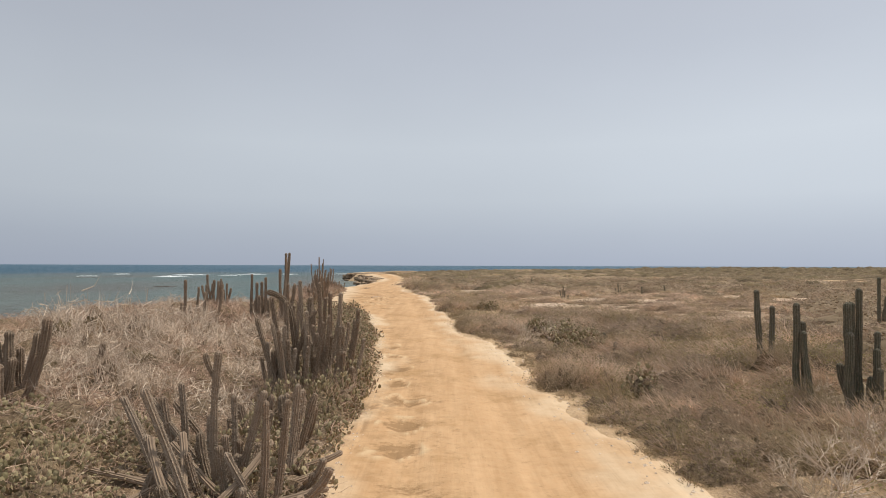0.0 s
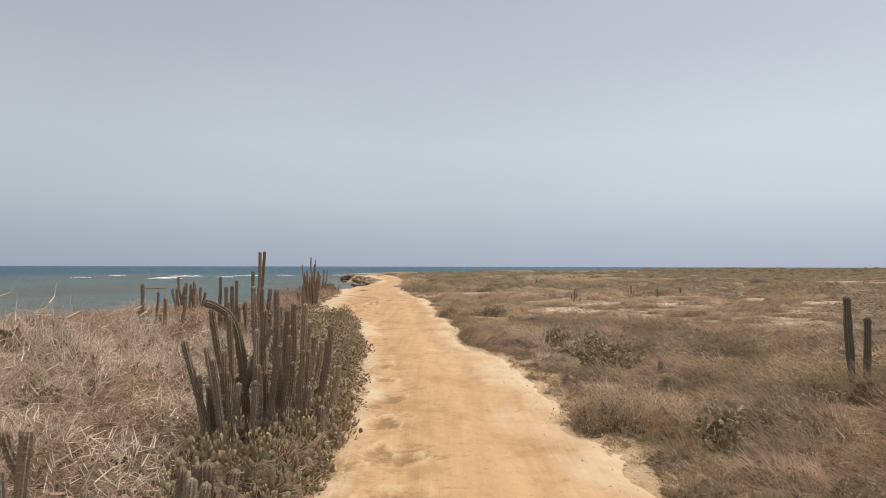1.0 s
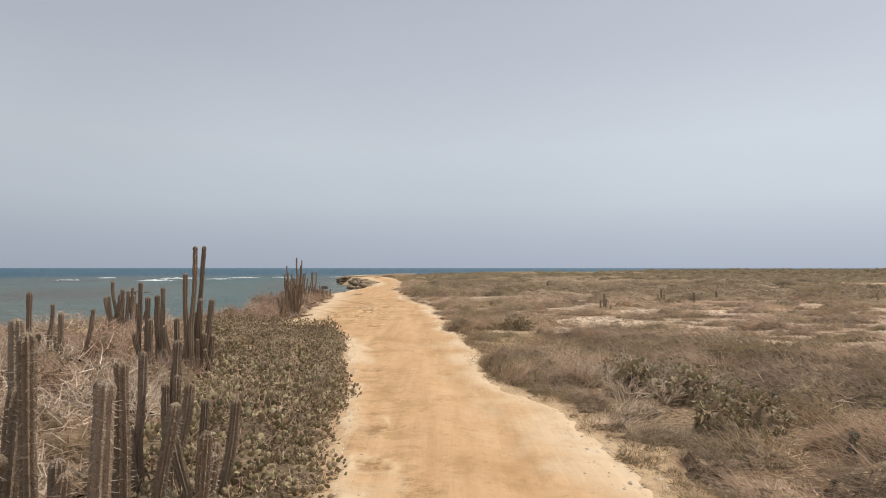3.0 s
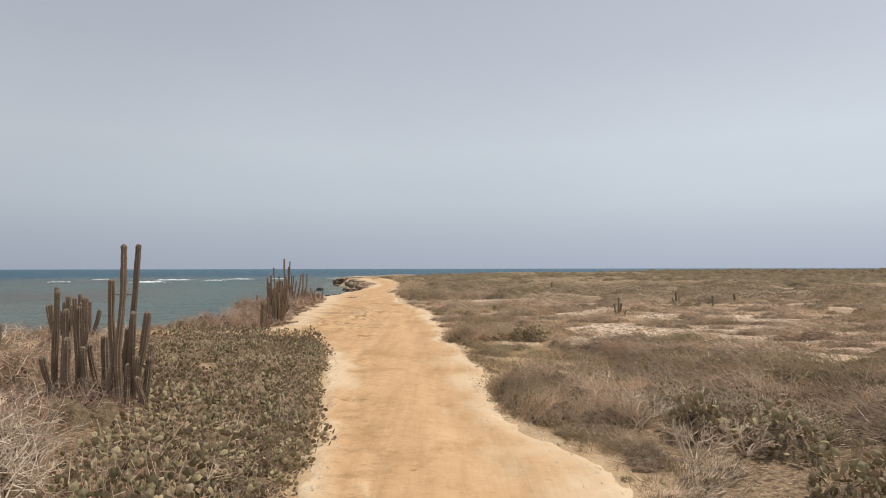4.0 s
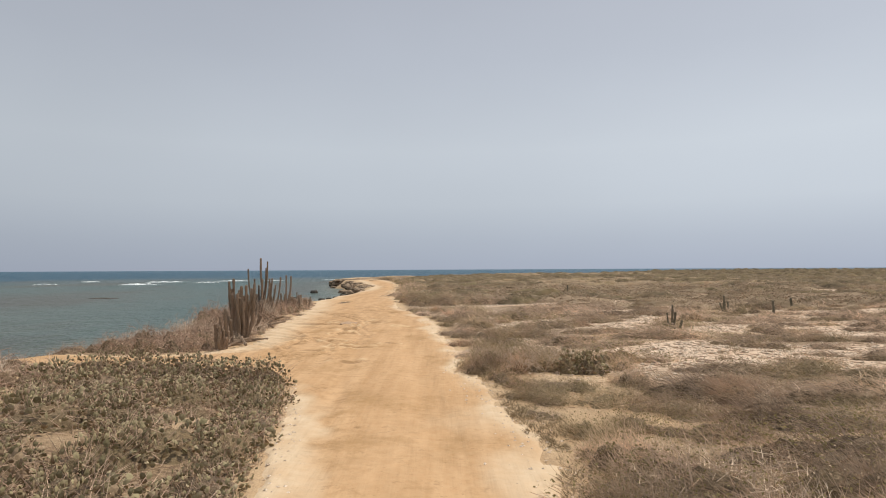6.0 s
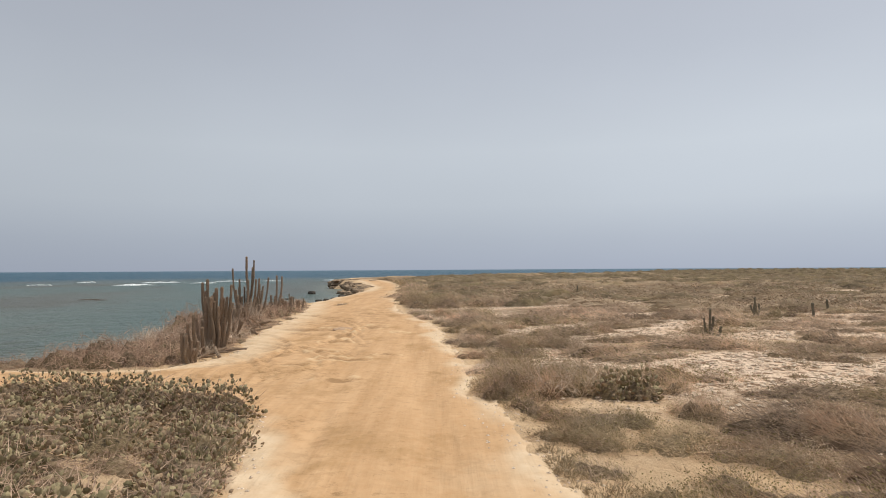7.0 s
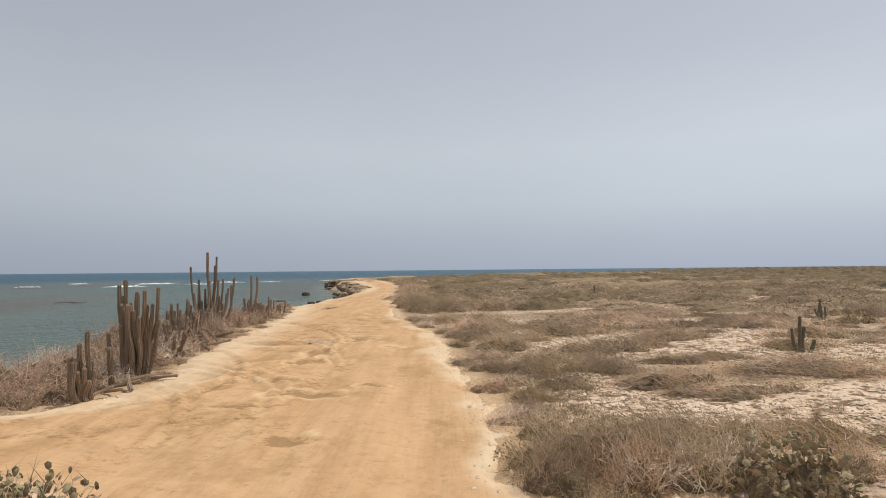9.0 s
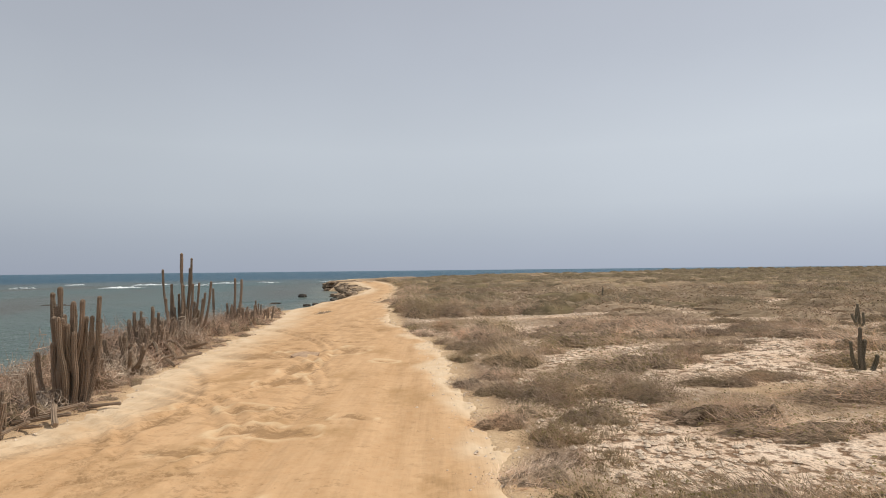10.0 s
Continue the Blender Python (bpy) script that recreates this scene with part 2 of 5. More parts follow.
PAD_GREEN = make_pads()
LEAF_DRY = make_plant("dry_leaves", (0.30, 0.215, 0.14), (0.54, 0.415, 0.29), thin=0.35)
WET_ROCK = make_rock("wet_rock", (0.06, 0.053, 0.045), (0.13, 0.11, 0.09))
GRASS = make_plant("dry_grass", (0.25, 0.185, 0.11), (0.42, 0.33, 0.21))


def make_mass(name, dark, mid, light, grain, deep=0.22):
    """A thicket seen as a mass: fine combed twigs, lit tips and shaded gaps painted into the colour, with deep relief.
    """
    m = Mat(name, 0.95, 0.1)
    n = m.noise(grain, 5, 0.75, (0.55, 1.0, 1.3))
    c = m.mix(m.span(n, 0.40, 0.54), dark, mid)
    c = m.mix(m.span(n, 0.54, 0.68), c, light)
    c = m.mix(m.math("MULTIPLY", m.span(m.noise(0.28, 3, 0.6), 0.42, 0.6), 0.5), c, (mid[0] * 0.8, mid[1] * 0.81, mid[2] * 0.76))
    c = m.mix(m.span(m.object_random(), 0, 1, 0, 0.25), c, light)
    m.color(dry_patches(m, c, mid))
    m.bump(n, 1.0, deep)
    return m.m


# inside of the shrubs: its dark tone is shade put into the colour
SHADED_CORE = make_mass("thicket", (0.055, 0.038, 0.025), (0.22, 0.158, 0.105), (0.46, 0.345, 0.245), 11, 0.08)
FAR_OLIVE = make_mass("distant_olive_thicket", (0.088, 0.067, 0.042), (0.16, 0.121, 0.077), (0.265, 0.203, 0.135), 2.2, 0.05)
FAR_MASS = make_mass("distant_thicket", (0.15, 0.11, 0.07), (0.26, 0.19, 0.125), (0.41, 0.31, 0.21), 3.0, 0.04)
ROCK = make_rock("coral_rock", (0.15, 0.105, 0.07), (0.36, 0.265, 0.18))
BARE_STONE = make_rock("bare_stone", (0.36, 0.235, 0.145), (0.50, 0.35, 0.235))
STONE = make_rock("coral_rubble", (0.58, 0.44, 0.325), (0.82, 0.68, 0.53))

# ---- shape of the land ----


def lerp(y, table):
    xs, vs = zip(*table)
    return np.interp(y, xs, vs)


def smooth(x, a, b):
    u = np.clip((np.asarray(x, float) - a) / (b - a), 0, 1)
    return u * u * (3 - 2 * u)


def vnoise(x, y, seed=0):
    """Value noise in -1..1 on a unit lattice."""
    x, y = np.asarray(x, float), np.asarray(y, float)
    xi, yi = np.floor(x), np.floor(y)
    u, v = x - xi, y - yi
    u, v = u * u * (3 - 2 * u), v * v * (3 - 2 * v)

    def h(a, b):
        s = np.sin(a * 127.1 + b * 311.7 + seed * 74.7) * 43758.5453
        return 2 * (s - np.floor(s)) - 1

    return (h(xi, yi) * (1 - u) + h(xi + 1, yi) * u) * (1 - v) + (h(xi, yi + 1) * (1 - u) + h(xi + 1, yi + 1) * u) * v


def fbm(x, y, seed=0, octaves=3):
    out, a = 0, 1.0
    for k in range(octaves):
        out = out + a * vnoise(np.asarray(x) * 2**k, np.asarray(y) * 2**k, seed + k)
        a *= 0.5
    return out


LEFT = [(-30, -1.2), (0, -1.25), (6, -1.34), (10, -1.45), (14, -1.6), (18, -2.05), (21, -2.55), (24, -3.1), (26.6, -3.75), (27.3, -4.3), (28.0, -6.2), (28.6, -9),
        (29.0, -13.5), (30.0, -13.2), (30.4, -9.2), (31.0, -7.4), (31.8, -6.8), (32.8, -6.6), (34.0, -6.45), (35.5, -6.8), (38, -7.2), (41.5, -7.5), (46, -7.9), (51, -8.6),
        (56, -9.4), (62, -9.6), (70, -9.7), (76, -9.2), (80, -8.8), (91, -9.4), (98, -11), (105, -12.6), (115, -15.2), (125, -18), (140, -20)]
RIGHT = [(-30, 2.6), (6, 2.55), (8, 2.4), (9, 2.2), (10.5, 2.1), (11.3, 1.65), (12.5, 1.8), (14.3, 1.7), (15.6, 1.5), (17, 1.4), (18.4, 0.7), (19.5, 0.4), (20.3, 0.4), (21.5, 0.5), (23, 0.4),
         (25, 0.1), (26.3, 0.1), (27.4, -0.1), (28.1, -0.4), (29.5, -0.3), (31.9, -0.4), (34, -0.6), (36.3, -0.85), (38, -1.0), (41.7, -1.3), (43.2, -1.85), (46, -2.4), (48.6, -3.2), (52, -3.5),
         (65, -4.5), (84, -5.1), (95, -6.0), (106, -7.4), (112, -10), (118, -13), (126, -17), (140, -21)]
# the wheel line runs straighter than the scrub's edge
LANE = [(-30, 2.6), (8.5, 2.4), (12, 1.9), (17, 1.45), (20, 0.9), (25, 0.3), (32, -0.3), (40, -0.9), (48, -2.6), (58, -4.2), (84, -5.1), (106, -7.4), (118, -13), (140, -21)]
SHORE = [(-4600, -60), (-60, -18), (0, -17.5), (22, -16.6), (31, -13.6), (45, -13.3), (56, -13.1), (66, -12.7), (72, -12.4), (78, -11.5), (83, -11.0), (88, -11.7), (96, -13.8), (104, -15.2), (112, -17.2),
         (119, -19.4), (128, -21), (136, -21.5), (150, -18), (175, -14), (205, -8), (240, 5), (270, 40), (300, 110), (360, 260), (520, 700), (900, 1900), (4600, 9000)]
SEA = -0.8


def stoniness(x, y):
    """Where coral rubble lies bare, 0 to 1."""
    near = smooth(x - lerp(y, RIGHT), 0.5, 1.3) * smooth(y + 0.5 * x + 2 * vnoise(x / 4, y / 4, 53), 26, 30)
    return near * smooth(fbm(x / 6.0, y / 3.0, 55) - 0.010 * (y - 40), -0.55, 0.15) * (1 - smooth(y, 70, 110))


def road_inside(x, y):
    """Metres inside the sand track (negative outside)."""
    return np.minimum(np.minimum(x - lerp(y, LEFT), lerp(y, RIGHT) - x), 132 - y)


def land(x, y):
    """Height of the land without the track's own relief."""
    x, y = np.asarray(x, float), np.asarray(y, float)
    z = 0.20 * smooth(y, 8, 20) + 0.05 * smooth(y, 60, 120)
    z = z + 0.4 * smooth(y, 96, 114) * smooth(-x, 6, 12)
    berm = 0.42 - 0.12 * smooth(y, 13, 18) - 0.26 * smooth(y, 25, 33)
    z = z + berm * smooth(-x - (-lerp(y, LEFT)) * (y < 26.5) - 7.2 * (y >= 26.5), 0.8, 5.0)
    z = z + 0.10 * smooth(x, 2, 8) + 0.5 * smooth(x, 30, 120) * (0.6 + vnoise(x / 45, y / 60, 4)) + 1.4 * smooth(x, 120, 300) * smooth(y, 100, 260)
    z = z + 0.07 * fbm(x / 3.1, y / 3.1, 2) * smooth(np.abs(road_inside(x, y) - 1), 1.2, 2.5)
    d = x - lerp(y, SHORE) + 0.8 * fbm(x / 5.0, y / 5.0, 9)
    fall = np.clip(d / np.where(y > 104, 1.4, np.where((y > 78) & (y < 100), 2.2, 3.6)), -1.2, 1)
    return np.where(fall < 1, (z - SEA) * fall + SEA, z)


def ground_z(x, y):
    d = road_inside(x, y)
    return land(x, y) - 0.18 * smooth(d, 0.0, 0.45)


def churn(x, y):
    """Where wheels dig up the surface: 0 to 1."""
    w = (x - (lerp(y, LANE) - 3.9)) / 3.9
    line = np.exp(-(((w - 0.25) / 0.19) ** 2)) * smooth(vnoise(y / 2.4, 5.5, 8), -1.0, -0.2) * (1 - 0.6 * smooth(y, 20, 30))
    wide = smooth(y, 27, 31) * (1 - smooth(y, 48, 56)) * smooth(-x, 2.2, 3.6) * 0.8
    return np.maximum(line, wide)


# dug-up damp spots: middle, half-widths, strength
SPOTS = ((-0.62, 7.6, 0.42, 0.32, 1.0), (-0.64, 8.73, 0.34, 0.4, 1.0), (-0.5, 10.0, 0.24, 0.3, 1.0), (-0.9, 10.3, 0.22, 0.4, 0.9), (-0.97, 11.5, 0.26, 0.4, 1.0), (-1.0, 13.0, 0.26, 0.35, 0.8),
         (-1.27, 14.5, 0.3, 0.35, 0.7), (-1.46, 15.9, 0.3, 0.4, 0.7), (-4.14, 35.5, 0.5, 0.6, 1.0), (-5.56, 33.6, 0.3, 0.4, 0.8), (-4.06, 33.2, 0.4, 0.25, 0.7), (-3.28, 31.95, 0.75, 0.35, 0.9),
         (-2.31, 32.7, 0.4, 0.2, 0.8), (-4.1, 31.1, 0.35, 0.25, 0.8), (-2.9, 29.4, 0.6, 0.22, 0.75), (-2.4, 37.9, 0.4, 0.3, 0.5), (-6.0, 39.0, 1.5, 0.9, 0.75), (-4.16, 37.1, 0.4, 0.9, 0.8), (-3.5, 40.0, 0.5, 0.9, 0.6))
ARCS = ((4.6, -9.5, 29.5), (4.9, -9.5, 29.5), (5.9, -9.5, 29.8), (6.2, -9.5, 29.8), (7.4, -12.5, 32.5), (8.6, -12.0, 34.0), (8.9, -12.0, 34.0), (9.9, -14.0, 38.0), (10.2, -14.0, 38.0))


def spots(x, y):
    """Closeness to the dug-up spots, 1 in the middle and 0 at the border, uneven."""
    wx, wy = x + 0.12 * vnoise(x / 0.25, y / 0.3, 23), y + 0.14 * vnoise(x / 0.3, y / 0.25, 24)
    d = 0 * x
    for cx, cy, rx, ry, k in SPOTS:
        d = np.maximum(d, k * np.clip(1.25 - np.hypot((wx - cx) / rx, (wy - cy) / ry), 0, 1.25))
    return d


def scuffs(x, y):
    """Damp darkness of the dug-up surface: 0 to 1."""
    small = smooth(vnoise(x / 0.62, y / 0.42, 21) + 0.35 * vnoise(x / 0.3, y / 0.26, 22), 0.15, 0.75) * churn(x, y)
    return np.maximum(0.75 * small, np.minimum(1, 0.95 * smooth(spots(x, y), 0.2, 0.75)))


def rims(x, y):
    """Pale crumbs thrown up round the dug-up spots."""
    d = spots(x, y)
    return smooth(d, 0.02, 0.15) * (1 - smooth(d, 0.18, 0.35)) * smooth(vnoise(x / 0.3, y / 0.3, 27), -0.3, 0.4)


def road_z(x, y):
    d = road_inside(x, y) + 0.16 * fbm(x / 0.9, y / 1.2, 31) + 0.13 * fbm(x / 0.17, y / 0.2, 32)
    w = np.clip((x - (lerp(y, LANE) - 3.9)) / 3.9, -1.5, 1.2)
    z = land(x, y) + 0.02 - 0.14 * (1 - smooth(d, -0.45, 0.2))
    z = z + 0.02 * fbm(x / 1.3, y / 2.2, 12)
    for c, wid, dep in ((0.24, 0.05, 0.022), (0.30, 0.03, 0.012), (0.66, 0.06, 0.025), (0.73, 0.03, 0.012), (0.5, 0.1, -0.015)):
        cw = c + 0.02 * vnoise(y / 4.0, c * 30, 3)
        z = z - dep * np.exp(-(((w - cw) / wid) ** 2))
    # scuffed holes on the left wheel line, and turning tracks on the wide pad
    z = z - 0.02 * scuffs(x, y) + 0.018 * rims(x, y) + 0.03 * smooth(spots(x, y), 0.3, 0.9) * vnoise(x / 0.16, y / 0.2, 29)
    pad = smooth(y, 27, 31) * (1 - smooth(y, 47, 54)) * smooth(-x, 2.6, 4.0)
    z = z + pad * (0.012 * vnoise(x / 0.7, y / 0.9, 44) + 0.05 * smooth(vnoise(x / 2.3, y / 3.0, 46), 0.0, 0.8))
    for rad, cx, cy in ARCS:
        r = np.hypot(x - cx, y - cy)
        z = z + pad * (0.022 * np.exp(-(((r - rad - 0.18) / 0.09) ** 2)) - 0.036 * np.exp(-(((r - rad) / 0.1) ** 2)))
    return z


def top_z(x, y):
    return float(np.maximum(ground_z(x, y), np.where(road_inside(x, y) > -0.3, road_z(x, y), -9)))


# ---- mesh tools ----


def mesh_of(name, verts, faces, materials, index=None, smooth_shade=False):
    me = bpy.data.meshes.new(name)
    me.from_pydata(np.asarray(verts).tolist() if isinstance(verts, np.ndarray) else verts, [], faces)
    for m in materials if isinstance(materials, (list, tuple)) else [materials]:
        me.materials.append(m)
    if index is not None:
        me.polygons.foreach_set("material_index", np.asarray(index, dtype=np.int32))
    if smooth_shade:
        me.polygons.foreach_set("use_smooth", np.ones(len(me.polygons), dtype=bool))
    me.update()
    return me


def part(name, me, parent, label=""):
    ob = new(name, me)
    ob.parent = parent
    return tagged(ob, label) if label else ob


class Soup:
    """Collects vertices and faces."""

    def __init__(self):
        self.v, self.f, self.n = [], [], 0

    def add(self, verts, faces):
        self.v.append(np.asarray(verts, float))
        self.f += [tuple(int(i) + self.n for i in q) for q in faces]
        self.n += len(verts)

    def mesh(self, name, mat, smooth_shade=False):
        return mesh_of(name, np.concatenate(self.v), self.f, mat, None, smooth_shade)


def spikes(soup, base, tip, radius, bend=None):
    """Thin three-sided tapering twigs from base to tip, bent at the middle if bend is given."""
    base, tip = np.asarray(base, float), np.asarray(tip, float)
    n = len(base)
    d = tip - base
    d = d / (np.linalg.norm(d, axis=1, keepdims=True) + 1e-9)
    a = np.cross(d, np.where(np.abs(d[:, 2:]) > 0.9, [[1.0, 0, 0]], [[0, 0, 1.0]]))
    a = a / (np.linalg.norm(a, axis=1, keepdims=True) + 1e-9)
    b = np.cross(d, a)
    radius = np.broadcast_to(np.asarray(radius, float), (n,))[:, None]
    ring = [a * math.cos(k * 2.0944) + b * math.sin(k * 2.0944) for k in range(3)]
    if bend is None:
        v = np.stack([base + ring[0] * radius, base + ring[1] * radius, base + ring[2] * radius, tip], 1).reshape(-1, 3)
        o = np.arange(n)[:, None] * 4 + soup.n
        fs = [(0, 1, 3), (1, 2, 3), (2, 0, 3)]
    else:
        mid = (base + tip) / 2 + bend
        v = np.stack([*(base + r * radius for r in ring), *(mid + r * radius * 0.7 for r in ring), tip], 1).reshape(-1, 3)
        o = np.arange(n)[:, None] * 7 + soup.n
        fs = [(0, 1, 4, 3), (1, 2, 5, 4), (2, 0, 3, 5), (3, 4, 6), (4, 5, 6), (5, 3, 6)]
    soup.v.append(v)
    soup.n += len(v)
    for q in fs:
        soup.f += [tuple(r) for r in (o + np.array(q)).tolist()]


def leaves(soup, at, size, rng, flat=0.0):
    """Small folded leaves: two triangles each."""
    n = len(at)
    d = rng.normal(size=(n, 3))
    d[:, 2] = np.abs(d[:, 2]) * (1 - flat)
    d /= np.linalg.norm(d, axis=1, keepdims=True)
    e = np.cross(d, rng.normal(size=(n, 3)))
    e /= np.linalg.norm(e, axis=1, keepdims=True) + 1e-9
    s = (size * rng.uniform(0.6, 1.4, n))[:, None]
    v = np.stack([at, at + d * s * 0.5 + e * s * 0.32, at + d * s, at + d * s * 0.5 - e * s * 0.32], 1).reshape(-1, 3)
    o = np.arange(n)[:, None] * 4 + soup.n
    soup.v.append(v)
    soup.n += len(v)
    soup.f += [tuple(r) for r in (o + np.array((0, 1, 2))).tolist()] + [tuple(r) for r in (o + np.array((0, 2, 3))).tolist()]


def grid_faces(nu, nv):
    return [(i * nv + j, i * nv + j + 1, (i + 1) * nv + j + 1, (i + 1) * nv + j) for i in range(nu - 1) for j in range(nv - 1)]


def growing(start, end, first, factor):
    out, s, sign = [start], first, 1 if end > start else -1
    while (out[-1] - end) * sign < 0:
        out.append(out[-1] + sign * s)
        s *= factor
    return np.array(out[1:])


# ---- ground, track, sea ----


def build_ground():
    xs = np.concatenate([growing(-22, -4600, 0.6, 1.22)[::-1], np.arange(-22, -14, 0.4), np.arange(-14, 3.4, 0.22), np.arange(3.4, 14, 0.35), np.arange(14, 40, 0.8), growing(40, 4600, 1.2, 1.14)])
    ys = np.concatenate([growing(-4, -4600, 1.0, 1.4)[::-1], np.arange(-4, 62, 0.3), np.arange(62, 140, 1.0), growing(140, 4600, 1.5, 1.12)])
    X, Y = np.meshgrid(xs, ys, indexing="ij")
    Z = np.maximum(ground_z(X, Y), -3.0)
    me = mesh_of("ground", np.stack([X, Y, Z], -1).reshape(-1, 3), [q[::-1] for q in grid_faces(len(xs), len(ys))], SOIL, None, True)
    d = road_inside(X, Y)
    patch = fbm(X / 2.3, Y / 1.5, 51)
    sandy = np.clip(smooth(d, -0.9, 0.0) + smooth(patch, 0.35, 0.8) * 0.7 + smooth(-(X - lerp(Y, SHORE)), -4.2, -2.4) + smooth(Y, 40, 60) * smooth(-X, 6, 8) * smooth(lerp(Y, RIGHT) - X, -0.8, 0), 0, 1)
    sandy = np.clip(sandy + 0.55 * smooth(Y, 45, 70) * (1 - 0.9 * smooth(Y, 85, 130)) * smooth(-vnoise(X / 16, Y / 9, 77), -0.1, 0.3), 0, 1)
    sandy = np.clip(sandy + smooth(1.3 - np.hypot((X - 44) / 22, (Y - 84) / 3.2) + 0.5 * fbm(X / 6, Y / 3, 78), 0.2, 0.6), 0, 1)
    sandy = np.clip(sandy + 0.75 * smooth(Y, 21, 24) * (1 - smooth(Y, 28, 31)) * smooth(3.5 - (X - lerp(Y, RIGHT)) + fbm(X / 1.2, Y / 1.2, 79), 0, 1.5), 0, 1)
    stony = stoniness(X, Y)
    for name, val in (("sandy", sandy), ("stony", stony)):
        a = me.attributes.new(name, "FLOAT", "POINT")
        a.data.foreach_set("value", val.reshape(-1).astype(np.float32))
    tagged(new("ground", me), "flat coastal ground of dry litter, pale sand and coral rubble", "ground", kind="structure")


def tracks(x, y):
    """Turning tyre marks on the wide pad."""
    t = 0 * x
    for rad, cx, cy in ARCS:
        t = np.maximum(t, np.exp(-(((np.hypot(x - cx, y - cy) - rad) / 0.08) ** 2)))
    return 0.5 * t * smooth(y, 27, 31) * (1 - smooth(y, 47, 54)) * smooth(-x, 2.6, 4.0) * smooth(vnoise(x / 1.5, y / 1.5, 28), -0.6, 0.2)


def build_road():
    ys = np.concatenate([np.arange(-3, 26, 0.12), np.arange(26, 46, 0.075), growing(46, 134, 0.12, 1.03)])
    u = np.linspace(0, 1, 150)
    lo, hi = lerp(ys, LEFT) - 0.5, lerp(ys, RIGHT) + 0.5
    # keep columns dense towards the straight right-hand edge where the pad widens the track
    k = np.clip((hi - lo) / 5.0, 1, 3)[:, None]
    X = hi[:, None] - (hi - lo)[:, None] * (1 - u[None]) ** (1 + 0.15 * (k - 1))
    Y = np.repeat(ys[:, None], len(u), 1)
    Z = road_z(X, Y)
    me = mesh_of("road", np.stack([X, Y, Z], -1).reshape(-1, 3), grid_faces(len(ys), len(u)), SAND, None, True)
    blur = 0.35 * fbm(X / 0.8, Y / 1.2, 91)
    verge = (1 - smooth(road_inside(X, Y) + blur, 0.05, 0.6 + 1.2 * smooth(-X, 4, 6)))
    verge = np.maximum(verge, 0.85 * (1 - smooth(lerp(Y, RIGHT) - X + 1.5 * blur, 0.15, 1.15)) * (1 - smooth(Y, 20, 27)))
    for name, val in (("verge", verge), ("scuff", np.maximum(scuffs(X, Y), tracks(X, Y))), ("rim", rims(X, Y)), ("churn", np.maximum(0.25, churn(X, Y)))):
        a = me.attributes.new(name, "FLOAT", "POINT")
        a.data.foreach_set("value", val.reshape(-1).astype(np.float32))
    tagged(new("road", me), "rutted track of packed orange-tan sand with pale gravelly edges", "dirt road", kind="structure")


def build_sea():
    xs = np.concatenate([growing(-60, -4700, 2.5, 1.25)[::-1], np.arange(-60, -8, 1.0), growing(-8, 4700, 3.0, 1.25)])
    ys = np.concatenate([growing(0, -4700, 4.0, 1.5)[::-1], np.arange(0, 150, 1.5), growing(150, 4700, 2.5, 1.12)])
    X, Y = np.meshgrid(xs, ys, indexing="ij")
    near = 1 - smooth(np.hypot(X, Y), 120, 260)
    Z = SEA + near * (0.035 * fbm(X / 3.5, Y / 5.0, 61) + 0.03 * np.sin(0.9 * Y + 0.35 * X + 2 * vnoise(X / 12, Y / 12, 63)))
    me = mesh_of("water", np.stack([X, Y, Z], -1).reshape(-1, 3), [q[::-1] for q in grid_faces(len(xs), len(ys))], WATER, None, True)
    off = lerp(Y, SHORE) - X
    shallow = (1 - smooth(off + 18 * vnoise(X / 40, Y / 60, 65), 55, 190)) * (1 - smooth(Y, 150, 330))
    beach = 1 - smooth(off + 1.5 * vnoise(X / 5, Y / 5, 66), 0, 6)
    for name, val in (("shallow", shallow), ("beach", beach)):
        a = me.attributes.new(name, "FLOAT", "POINT")
        a.data.foreach_set("value", val.reshape(-1).astype(np.float32))
    tagged(new("water", me), "hazy blue-green sea with pale shallows and brown reef", "sea", kind="structure")


build_ground()
build_road()
build_sea()

# ---- columnar cacti ----


